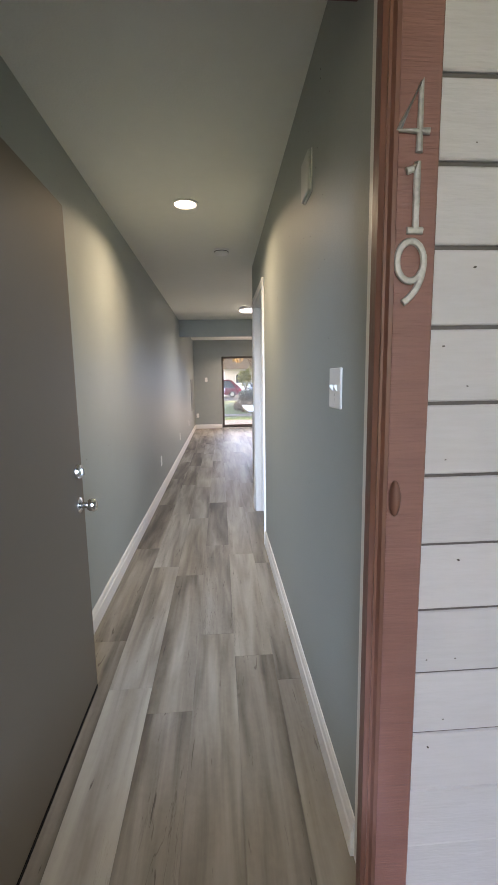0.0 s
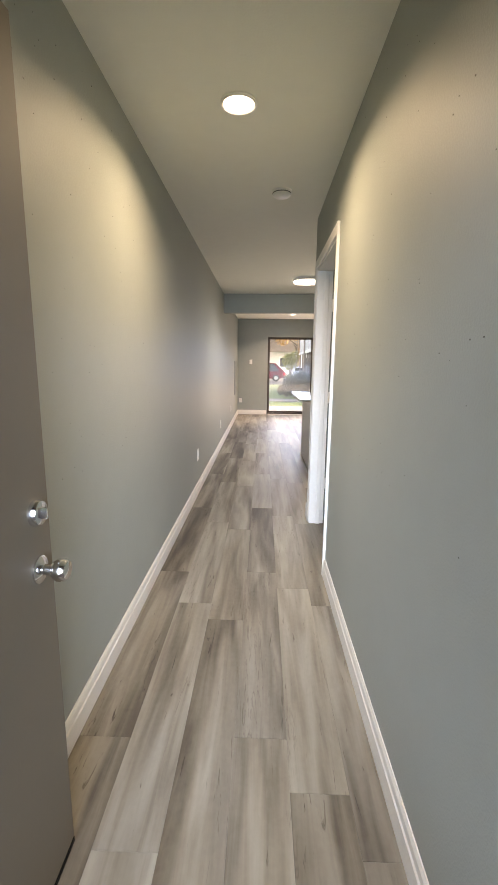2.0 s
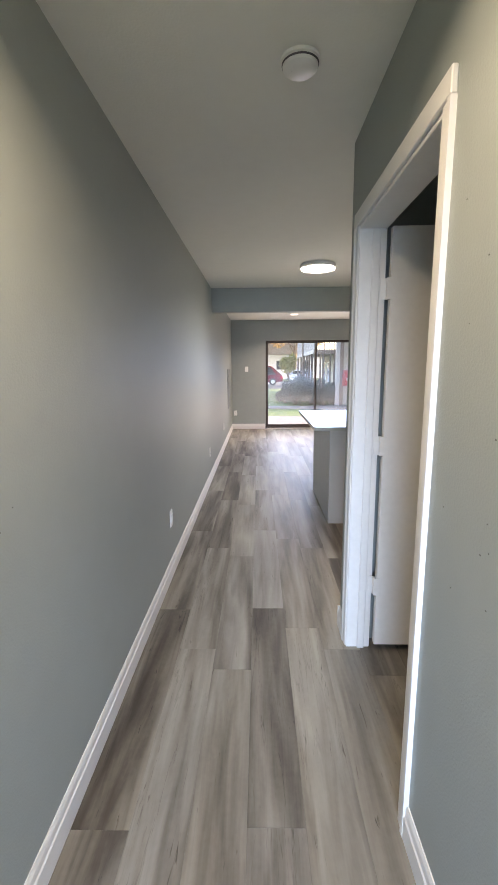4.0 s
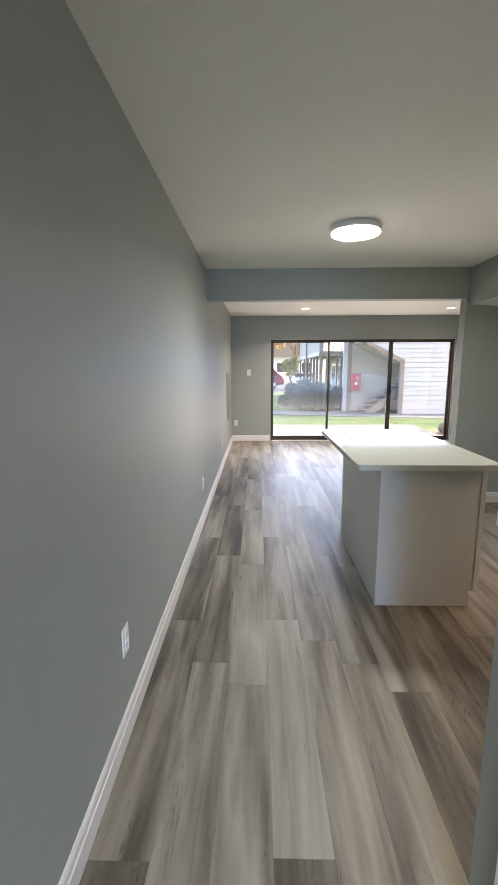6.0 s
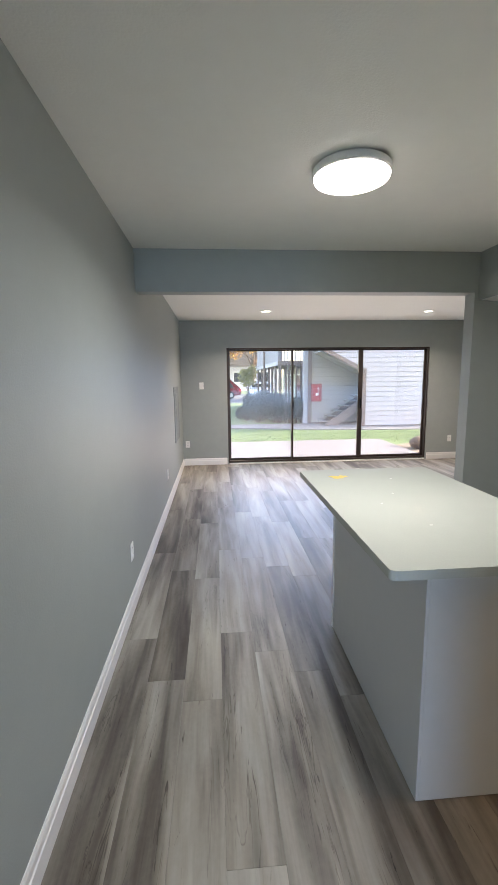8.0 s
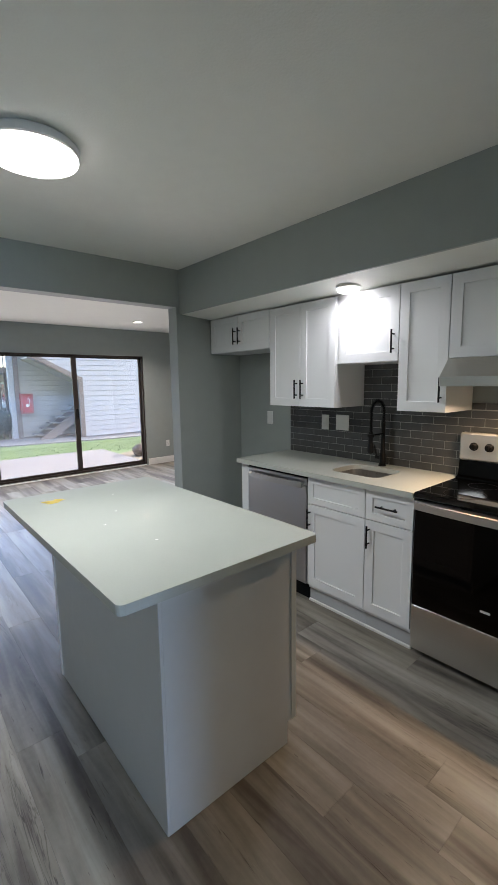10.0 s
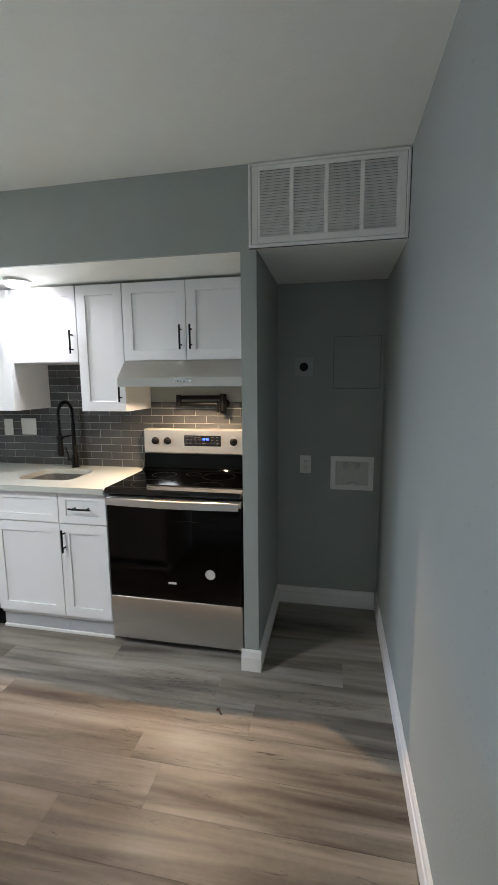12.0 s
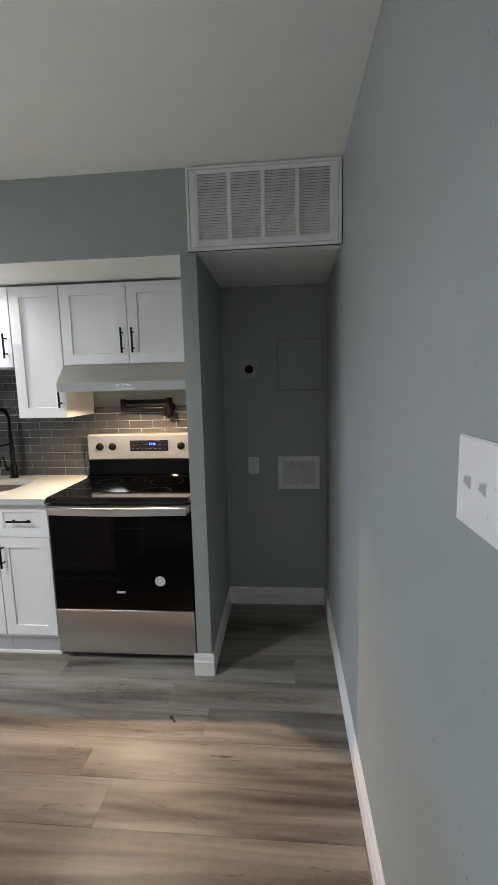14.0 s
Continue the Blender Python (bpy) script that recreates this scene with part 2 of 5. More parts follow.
DOORBR = mat("taupe_door_paint", (0.150, 0.122, 0.090), 0.62, var=0.06, scales=(1.5, 25), bump=0.05, rvar=0.02)
SIDING = mat("white_lap_siding", (0.54, 0.53, 0.575), 0.6, var=0.09, scales=(3, 30), stretch=(0.4, 1, 3), bump=0.25, bscale=60, rand=0.3)
# darker lavender copy of the white siding: shade is put into its colour
SIDING_SHADED = mat("shaded_white_lap_siding", (0.35, 0.335, 0.365), 0.6, var=0.08, scales=(3, 30), stretch=(0.4, 1, 3), bump=0.2, bscale=60, rand=0.3)
SIDING2 = mat("tan_lap_siding", (0.34, 0.305, 0.295), 0.65, var=0.08, scales=(3, 30), stretch=(0.4, 1, 3), bump=0.2, bscale=60, rand=0.3)
GREYSIDE = mat("grey_violet_siding", (0.20, 0.19, 0.22), 0.65, var=0.08, scales=(3, 30), stretch=(0.4, 1, 3), bump=0.2, bscale=60)
# shadow lines between lap boards as a dark colour; also nail heads, vents
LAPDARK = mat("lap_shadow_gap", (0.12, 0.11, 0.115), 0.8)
TILE = mat("charcoal_glass_tile", (0.056, 0.058, 0.057), 0.14, var=0.22, scales=(9, 60), bump=0.05, bscale=60, rand=0.7)
GROUT = mat("light_grout", (0.31, 0.31, 0.295), 0.9, var=0.08, scales=(6, 90), bump=0.2)
PLANK = plank_mat()
SUBFLOOR = mat("plank_joint", (0.07, 0.06, 0.05), 0.9)
CONCRETE = mat("patio_concrete", (0.175, 0.148, 0.138), 0.85, var=0.12, scales=(0.9, 20), bump=0.3, bscale=90)
GRASS = mat("lawn_grass", (0.095, 0.140, 0.042), 0.8, var=0.30, scales=(0.8, 14), bump=0.8, bscale=60)
DIRT = mat("bare_dirt", (0.20, 0.15, 0.10), 0.95, var=0.25, scales=(2, 22), bump=0.8, bscale=40)
PATIO = mat("pale_patio_concrete", (0.19, 0.172, 0.168), 0.85, var=0.10, scales=(0.9, 20), bump=0.3, bscale=90)
ROCK = mat("brown_stone", (0.15, 0.10, 0.075), 0.85, var=0.3, scales=(4, 30), bump=0.6, bscale=40)
ASPHALT = mat("asphalt", (0.06, 0.06, 0.062), 0.9, var=0.2, scales=(0.6, 40), bump=0.3)
LEAF = mat("shrub_leaf", (0.045, 0.060, 0.052), 0.6, var=0.4, scales=(1.5, 12), bump=0.0, rand=0.3)
LEAFY = mat("autumn_leaf", (0.42, 0.23, 0.055), 0.6, var=0.45, scales=(0.6, 7), bump=0.0, rand=0.4)
LEAFG = mat("yellow_green_leaf", (0.20, 0.20, 0.055), 0.6, var=0.4, scales=(1, 9), bump=0.0)
BARK = mat("bark", (0.12, 0.085, 0.06), 0.9, var=0.3, scales=(4, 30), bump=0.7, bscale=30)
DARKTRIM = mat("dark_balcony_wood", (0.085, 0.065, 0.06), 0.6, var=0.12, scales=(3, 20), bump=0.2)
TANTRIM = mat("tan_wood_trim", (0.17, 0.13, 0.122), 0.6, var=0.12, scales=(3, 20), bump=0.2)
RED = mat("red_enamel", (0.32, 0.02, 0.025), 0.3, var=0.08)
CARRED = mat("dark_red_car_paint", (0.16, 0.008, 0.02), 0.2, 0.2, var=0.05, bump=0.0, coat=0.6)
TAILRED = mat("red_tail_light", (0.6, 0.01, 0.03), 0.15, var=0.03, bump=0.0, coat=0.8)
CARSIL = mat("silver_car_paint", (0.50, 0.53, 0.56), 0.25, 0.5, var=0.05, bump=0.0, coat=0.6)
TYRE = mat("tyre_rubber", (0.02, 0.02, 0.02), 0.8)
ROOF = mat("grey_shingle_roof", (0.17, 0.15, 0.14), 0.9, var=0.2, scales=(2, 40), bump=0.5)
HOLE = mat("dark_opening", (0.008, 0.008, 0.008), 0.9)
YELLOW = mat("yellow_mark", (0.62, 0.44, 0.03), 0.5)
RUST = mat("rusty_metal", (0.055, 0.030, 0.018), 0.6, 0.3, var=0.3)
STICKER = mat("pale_sticker", (0.62, 0.60, 0.58), 0.5, var=0.15, scales=(40, 120))
BURNER = mat("burner_ring", (0.0035, 0.0035, 0.0035), 0.4, spec=0.2)
MARKS = mat("panel_marks", (0.03, 0.03, 0.034), 0.6)
DISPLAY = mat("oven_display", (0.003, 0.003, 0.004), 0.2)
LED_BLUE = glow("blue_clock_digits", (0.03, 0.08, 1.0), 0.5, 0.01)
LAMP_HALL = glow("hall_lamp_lens", (1.0, 0.93, 0.78), 1.2)
LAMP_KIT = glow("kitchen_lamp_lens", (1.0, 1.0, 0.97), 0.9)
LAMP_SOF = glow("soffit_lamp_lens", (1.0, 1.0, 1.0), 1.2)
LAMP_LIV = glow("living_lamp_lens", (1.0, 0.93, 0.80), 0.9)
LAMP_HOOD = glow("hood_lamp_lens", (1.0, 0.75, 0.45), 0.25)
GLASS_CLEAR, GLASS_HAZY, GLASS_DUSTY = glass("window_glass", 0.01), glass("dusty_window_glass", 0.02), glass("very_dusty_window_glass", 0.03)
DARKGLASS = mat("dark_far_window", (0.03, 0.035, 0.04), 0.1, bump=0.0)


# ---- builders ----
OFFSET = {}


def box(bm, x0, x1, y0, y1, z0, z1, bevel=0.0, seg=1):
    """Adds a box to bm, with rounded edges if bevel is given."""
    vs = [bm.verts.new((x, y, z)) for x in (x0, x1) for y in (y0, y1) for z in (z0, z1)]
    fs = [bm.faces.new([vs[i] for i in q]) for q in ((0, 1, 3, 2), (4, 6, 7, 5), (0, 4, 5, 1), (2, 3, 7, 6), (0, 2, 6, 4), (1, 5, 7, 3))]
    if bevel:
        es = list({e for f in fs for e in f.edges})
        bmesh.ops.bevel(bm, geom=es, offset=bevel, segments=seg, affect="EDGES", profile=0.6)
    return bm


def boxes(*rows, bevel=0.0):
    bm = bmesh.new()
    for r in rows:
        box(bm, *r, bevel=bevel)
    return bm


def rod(bm, a, b, r, r2=None, n=14):
    """Adds a round bar from a to b."""
    a, b = Vector(a), Vector(b)
    d = b - a
    m = Matrix.Translation((a + b) / 2) @ d.to_track_quat("Z", "Y").to_matrix().to_4x4()
    bmesh.ops.create_cone(bm, cap_ends=True, segments=n, radius1=r, radius2=r if r2 is None else r2, depth=d.length, matrix=m)
    return bm


def lathe(bm, profile, n=32, m=Matrix()):
    """Adds a turned shape about z from (radius, z) pairs."""
    rings = []
    for r, z in profile:
        rings.append([bm.verts.new(m @ Vector((r * math.cos(2 * math.pi * k / n), r * math.sin(2 * math.pi * k / n), z))) for k in range(n)])
    for a, b in zip(rings, rings[1:]):
        for k in range(n):
            bm.faces.new((a[k], a[(k + 1) % n], b[(k + 1) % n], b[k]))
    bm.faces.new(list(reversed(rings[0])))
    bm.faces.new(rings[-1])
    return bm


def tube(bm, pts, r, n=10):
    """Adds a bent pipe along pts."""
    pts = [Vector(p) for p in pts]
    rings = []
    for i, p in enumerate(pts):
        d = (pts[min(i + 1, len(pts) - 1)] - pts[max(i - 1, 0)]).normalized()
        q = d.to_track_quat("Z", "Y")
        rings.append([bm.verts.new(p + q @ Vector((r * math.cos(2 * math.pi * k / n), r * math.sin(2 * math.pi * k / n), 0))) for k in range(n)])
    for a, b in zip(rings, rings[1:]):
        for k in range(n):
            bm.faces.new((a[k], a[(k + 1) % n], b[(k + 1) % n], b[k]))
    bm.faces.new(list(reversed(rings[0])))
    bm.faces.new(rings[-1])
    return bm


def prism(bm, outline, axis, lo, hi):
    """Adds an outline of 2D points drawn out along an axis ('x', 'y' or 'z')."""
    def at(p, v):
        return {"x": (v, p[0], p[1]), "y": (p[0], v, p[1]), "z": (p[0], p[1], v)}[axis]
    a = [bm.verts.new(at(p, lo)) for p in outline]
    b = [bm.verts.new(at(p, hi)) for p in outline]
    k = len(outline)
    for i in range(k):
        bm.faces.new((a[i], a[(i + 1) % k], b[(i + 1) % k], b[i]))
    bm.faces.new(list(reversed(a)))
    bm.faces.new(b)
    return bm


def mesh_of(name, bm, material, smooth=False):
    bmesh.ops.recalc_face_normals(bm, faces=bm.faces)
    me = bpy.data.meshes.new(name)
    bm.to_mesh(me)
    bm.free()
    if smooth:
        for f in me.polygons:
            f.use_smooth = True
        me.set_sharp_from_angle(angle=radians(38))
    me.materials.append(material)
    return me


def part(name, bm, material, parent, label="", smooth=False):
    """Links bm, in the parent thing's own axes, as one mesh under a thing or a part."""
    lo = Vector([min(v.co[k] for v in bm.verts) for k in range(3)])
    hi = Vector([max(v.co[k] for v in bm.verts) for k in range(3)])
    c = (lo + hi) / 2
    for v in bm.verts:
        v.co -= c
    ob = new(name, mesh_of(name, bm, material, smooth))
    ob.parent = parent
    ob.location = c - OFFSET.get(parent.name, Vector())
    OFFSET[ob.name] = c
    if label:
        ob["label"] = label
    return ob


def thing(name, m, label, category, group="", kind=""):
    """An empty at a thing's base, which parents its parts."""
    ob = new(name)
    ob.empty_display_size = 0.1
    ob.matrix_world = m if isinstance(m, Matrix) else Matrix.Translation(m)
    OFFSET[ob.name] = Vector()
    return tagged(ob, label, category, group, kind)


def solid(name, bm, material, label="", category="", kind="", group="", smooth=False):
    """One mesh that is a whole thing or a piece of the setting, in world axes."""
    lo = Vector([min(v.co[k] for v in bm.verts) for k in range(3)])
    hi = Vector([max(v.co[k] for v in bm.verts) for k in range(3)])
    c = Vector(((lo.x + hi.x) / 2, (lo.y + hi.y) / 2, lo.z))
    for v in bm.verts:
        v.co -= c
    ob = new(name, mesh_of(name, bm, material, smooth))
    ob.location = c
    OFFSET[ob.name] = c
    return tagged(ob, label, category, group, kind)


def structure(name, bm, material, label, category):
    return solid(name, bm, material, label, category, "structure")


EAST = pose(0, 0, 0, 0, 0, -90)      # local front (-y) turned to face -x, local right to -y


def facing_west(x, y, z=0):
    return Matrix.Translation((x, y, z)) @ EAST


def facing_east(x, y, z=0):
    return Matrix.Translation((x, y, z)) @ pose(0, 0, 0, 0, 0, 90)


def facing_south(x, y, z=0):
    return Matrix.Translation((x, y, z))


def facing_north(x, y, z=0):
    return Matrix.Translation((x, y, z)) @ pose(0, 0, 0, 0, 0, 180)


# ---- the large structure ----
XE, YN = 5.5, 11.32            # east wall of the living room, north wall
XH = 1.068                     # east wall of the hall
YK = 3.68                      # south wall of the kitchen
XB = 3.33                      # kitchen back wall
XS = 2.672                     # face of the soffit and of the closet
YB = 7.33                      # beam and partition
YE = 0.255                     # inner face of the entry wall

floor = structure("floor", boxes((-0.1, XE, 0.1, 11.4, -0.10, -0.007)), SUBFLOOR, "grey-brown vinyl plank floor", "floor")
structure("ceiling", boxes((-0.12, XE + 0.1, 0.1, 11.45, H, H + 0.12)), CEIL, "plain painted white ceiling", "ceiling")
structure("wall_west", boxes((-0.12, 0, 0.1, 11.46, -0.1, H)), WALL, "long light grey painted wall", "wall")
structure("wall_hall_east", boxes((XH, XH + 0.11, YE, 2.64, -0.05, H), (XH, XH + 0.11, 3.50, YK, -0.05, H), (XH, XH + 0.11, 2.64, 3.50, 2.04, H)),
          WALL, "light grey painted hall wall with a doorway", "wall")
structure("wall_kitchen_south", boxes((XH + 0.11, 3.53, YK - 0.12, YK, -0.05, H)), WALL, "light grey painted kitchen wall", "wall")
structure("wall_kitchen_east", boxes((XB, XB + 0.2, 4.41, YB, -0.05, 2.09)), WALL, "light grey painted wall behind the cabinets", "wall")
structure("wall_closet_east", boxes((3.41, 3.53, YK, 4.41, -0.05, 2.09)), WALL, "grey painted back wall of the laundry closet", "wall")
structure("wall_closet_stub", boxes((XS, XB, 4.335, 4.41, -0.05, 2.09), (XB, 3.41, 4.335, 4.41, -0.05, 2.09)), WALL,
          "narrow grey painted wall between range and closet", "wall")
structure("wall_soffit", boxes((XS, XS + 0.02, 4.37, YB, 2.09, H), (XS + 0.02, 3.53, 4.34, YB, 2.11, H)), WALL, "grey painted soffit over the cabinets", "wall")
structure("soffit_underside", prism(bmesh.new(), [(XS + 0.02, 2.09), (2.985, 2.068), (XB, 2.064), (XB, 2.109), (XS + 0.02, 2.109)], "y", 4.41, YB), CEIL, "white painted underside of the soffit", "soffit")
structure("closet_ceiling", boxes((XS + 0.01, 3.41, YK, 4.335, 2.092, 2.12)), CEIL, "white painted ceiling of the laundry closet", "ceiling")
structure("wall_partition", boxes((2.64, XE, YB, YB + 0.13, -0.05, H)), WALL, "light grey painted partition wall", "wall")
structure("beam", boxes((0.0, 2.64, YB, YB + 0.13, 2.145, H)), WALL, "grey painted ceiling beam", "beam")
structure("wall_living_east", boxes((XE, XE + 0.12, YB, 11.46, -0.1, H)), WALL, "light grey painted wall", "wall")
DX0, DX1, DZ = 0.78, 4.35, 2.0
structure("wall_north", boxes((0, DX0, YN, YN + 0.14, -0.1, H), (DX1, XE, YN, YN + 0.14, -0.1, H), (DX0, DX1, YN, YN + 0.14, DZ, H), (DX0, DX1, YN, YN + 0.14, -0.1, 0.02)),
          WALL, "grey painted wall around the sliding door", "wall")
structure("wall_entry", boxes((-1.6, 0.035, 0.12, YE, -0.2, 2.9), (1.075, 3.2, 0.12, YE, -0.2, 2.9), (0.035, 1.075, 0.12, YE, 2.165, 2.9)),
          WALL, "front wall of the apartment with the entry", "wall")
# the room behind the hall doorway
structure("wall_bath_east", boxes((2.75, 2.85, 1.1, YK - 0.12, -0.05, H)), WALL, "plain grey wall of the side room", "wall")
structure("wall_bath_south", boxes((XH + 0.11, 2.75, 1.1, 1.2, -0.05, H)), WALL, "plain grey wall of the side room", "wall")


def baseboard(x0, x1, y0, y1, face):
    """A baseboard with an eased top; face: the side that looks into the room."""
    bm = bmesh.new()
    t, h = 0.014, 0.117
    if face in "ew":
        a, b, s = (x0, x0 + t, 1) if face == "e" else (x1, x1 - t, -1)
        prism(bm, [(a, 0.0), (b, 0.0), (b, h - 0.042), (b - s * 0.004, h - 0.036), (b - s * 0.005, h - 0.012), (a + s * 0.004, h), (a, h)], "y", y0, y1)
    else:
        a, b, s = (y0, y0 + t, 1) if face == "n" else (y1, y1 - t, -1)
        prism(bm, [(a, 0.0), (b, 0.0), (b, h - 0.042), (b - s * 0.004, h - 0.036), (b - s * 0.005, h - 0.012), (a + s * 0.004, h), (a, h)], "x", x0, x1)
    return structure("baseboard", bm, TRIM, "white painted wooden baseboard", "baseboard")


baseboard(0.0, 0.02, YE, YN, "e")
baseboard(XH - 0.02, XH, YE, 2.578, "w")
baseboard(XH - 0.02, XH, 3.562, YK, "w")
baseboard(XH - 0.014, 2.30, YK, YK + 0.02, "n")
baseboard(2.30, 3.41, YK, YK + 0.014, "n")
baseboard(3.39, 3.41, YK + 0.014, 4.335, "w")
baseboard(XS, 3.396, 4.30, 4.335, "s")
baseboard(XS - 0.02, XS, 4.321, 4.425, "w")
baseboard(0.014, DX0 - 0.02, YN - 0.02, YN, "s")
baseboard(DX1 + 0.02, XE, YN - 0.02, YN, "s")
baseboard(2.626, XE, YB + 0.13, YB + 0.15, "n")
baseboard(2.62, 2.64, YB, YB + 0.13, "w")
baseboard(2.64, XB, YB - 0.02, YB, "s")
baseboard(XB - 0.02, XB, 6.67, YB - 0.014, "w")

# entry: landing, building around it, and unseen pieces that close the place and shade it
structure("landing", boxes((-1.6, 3.2, -2.6, 0.12, -0.24, -0.10)), CONCRETE, "grey concrete entry landing", "landing")
# block out of view over the rooms, added to cast shade
structure("upper_storey", boxes((-1.6, 7.2, 0.0, 11.6, 2.9, 5.6), (-1.6, 7.2, 0.26, 11.6, H + 0.12, 2.9)), SIDING2, "unseen block above the apartment, added for its shade", "building")
# slab out of view, added to cut the sky light on the entry
structure("walkway_above", boxes((-6.0, 9.0, -3.3, 0.0, 2.62, 2.9)), SIDING2, "unseen slab above the entry, added to shade it", "ceiling")
# two walls out of view, added to keep sun off the landing
structure("wall_landing", boxes((-1.8, -1.6, -4.4, 0.12, -0.3, 2.62), (3.2, 3.4, -4.4, 0.12, -0.3, 2.62)), SIDING2, "unseen walls beside the landing, added to block the sun", "wall")
structure("wall_outer", boxes((-1.6, -0.12, YE, 11.6, -0.2, H + 0.12), (XE + 0.12, 7.2, YE, 11.6, -0.2, H + 0.12), (3.54, XE + 0.12, YE, YB, -0.2, H + 0.12)),
          SIDING2, "outer wall of the neighbouring apartment", "wall")

GZ = -0.12                      # lawn level by the patio
SPREAD = 1.138                  # the far side of the lawn lies lower and farther off
AWAY = Matrix.Translation((0.549, 3.463, 1.472)) @ Matrix.Scale(SPREAD, 4) @ Matrix.Translation((-0.549, -3.463, -1.472))
GFAR = (AWAY @ Vector((0, 18, GZ))).z
bm = bmesh.new()
prism(bm, [(-200, GZ - 0.8), (-200, GZ), (14.6, GZ), (15.6, GZ - 0.05), (17.2, GFAR + 0.03), (18.2, GFAR), (600, GFAR), (600, GZ - 0.8)], "x", -400, 400)
structure("ground", bm, GRASS, "green lawn with worn patches", "ground")
structure("patio", boxes((-0.6, 4.62, 11.46, 14.15, -0.3, -0.04), bevel=0.01), PATIO, "pale concrete patio slab", "patio")
structure("pavement", prism(bmesh.new(), [(-12, 21.0), (1.6, 19.2), (4.0, 18.55), (6.6, 18.05), (18, 17.75), (18, 19.15), (6.1, 19.15), (6.1, 20.36), (1.65, 20.40), (-12, 22.2)], "z", -0.7, GFAR + 0.03), PATIO, "pale concrete footpath across the lawn", "pavement")
structure("road", boxes((-60, 60, 35.0, 52.0, -0.7, GFAR + 0.012)), ASPHALT, "grey asphalt parking lot", "road")


# ---- doors, sliding door and entry ----
def door_frame_entry():
    """Brown-painted jamb, moulding and trim board round the entry."""
    ob = thing("entry_door_frame", (0, 0, 0), "brown painted wooden door frame of the entry", "door frame", kind="structure")
    part("jamb", boxes((1.030, 1.076, 0.085, 0.138, -0.02, 2.16), bevel=0.003), BROWN, ob)
    rebate = part("jamb_rebate", boxes((1.064, 1.076, 0.1385, YE, -0.02, 2.16), bevel=0.002), TRIM, ob, "white inner part of the jamb")
    for z in (0.765, 0.93):
        part("strike_plate", boxes((1.0625, 1.0638, 0.182, 0.214, z - 0.028, z + 0.028), bevel=0.0006), BRONZE, rebate, "dark worn strike plate")
    part("jamb", boxes((0.035, 0.074, 0.085, 0.138, -0.02, 2.16), bevel=0.003), BROWN, ob)
    part("jamb_rebate", boxes((0.035, 0.066, 0.1385, YE, -0.02, 2.16), bevel=0.002), TRIM, ob, "white inner part of the jamb")
    part("head_jamb", boxes((0.0741, 1.0299, 0.085, YE, 2.12, 2.16), bevel=0.003), BROWN, ob)
    for s, x in ((1, 1.024), (-1, 0.080)):
        bm = bmesh.new()
        prism(bm, [(x, 0.118), (x, 0.088), (x + s * 0.008, 0.080), (x + s * 0.013, 0.086), (x + s * 0.017, 0.086), (x + s * 0.022, 0.076),
                   (x + s * 0.030, 0.076), (x + s * 0.030, 0.118)], "z", -0.03, 2.12)
        part("moulding", bm, BROWN, ob)
        bm = bmesh.new()
        box(bm, min(x + s * 0.0305, x + s * 0.112), max(x + s * 0.0305, x + s * 0.112), 0.082, 0.119, -0.03, 2.27, bevel=0.003)
        part("trim_board", bm, BROWNROUGH, ob, "rough-sawn brown painted board")
    part("head_board", boxes((0.05, 1.054, 0.08, 0.119, 2.161, 2.269), bevel=0.003), BROWNROUGH, ob)
    part("threshold", boxes((0.0745, 1.0295, 0.09, 0.158, -0.03, 0.004), bevel=0.004), STEEL_V, ob)
    return ob


def entry_siding():
    # dark sheet behind the boards; its colour draws their shadow lines
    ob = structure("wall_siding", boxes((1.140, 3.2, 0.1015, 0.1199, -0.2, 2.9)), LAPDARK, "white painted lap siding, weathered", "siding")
    base = OFFSET[ob.name]
    z = 0.226 - 0.151 * 2
    while z < 2.75:
        bm = bmesh.new()
        k = random.uniform(-0.0015, 0.0015)
        prism(bm, [(0.1149, z + 0.006), (0.095 + k, z + 0.006), (0.092 + k, z + 0.009), (0.098 + k, z + 0.146), (0.1005, z + 0.149), (0.1149, z + 0.149)], "x", 1.140, 3.2)
        for v in bm.verts:
            v.co -= base
        OFFSET[ob.name] = Vector()
        part("board", bm, SIDING, ob)
        z += 0.151
    OFFSET[ob.name] = base
    nails = bmesh.new()
    for _ in range(14):
        zz = 0.226 + 0.151 * random.randint(-1, 12) + random.choice((0.035, 0.115))
        xx = 1.17 + random.choice((0.0, 0.03, 0.05, 0.4)) + random.uniform(-0.01, 0.012)
        box(nails, xx, xx + 0.0035, 0.0925, 0.108, zz, zz + 0.0025)
    for v in nails.verts:
        v.co -= base
    OFFSET[ob.name] = Vector()
    tagged(part("nail_heads", nails, LAPDARK, ob, "dark rusted nail heads"), kind="stuff")


def arc(cx, cz, rx, rz, a0, a1, n=14):
    """Points along part of an ellipse, from angle a0 to a1 in degrees."""
    return [(cx + rx * math.cos(radians(a0 + (a1 - a0) * k / n)), cz + rz * math.sin(radians(a0 + (a1 - a0) * k / n))) for k in range(n + 1)]


ZINC = mat("worn_zinc", (0.44, 0.43, 0.43), 0.45, 0.3, var=0.25, scales=(30, 120), bump=0.2)
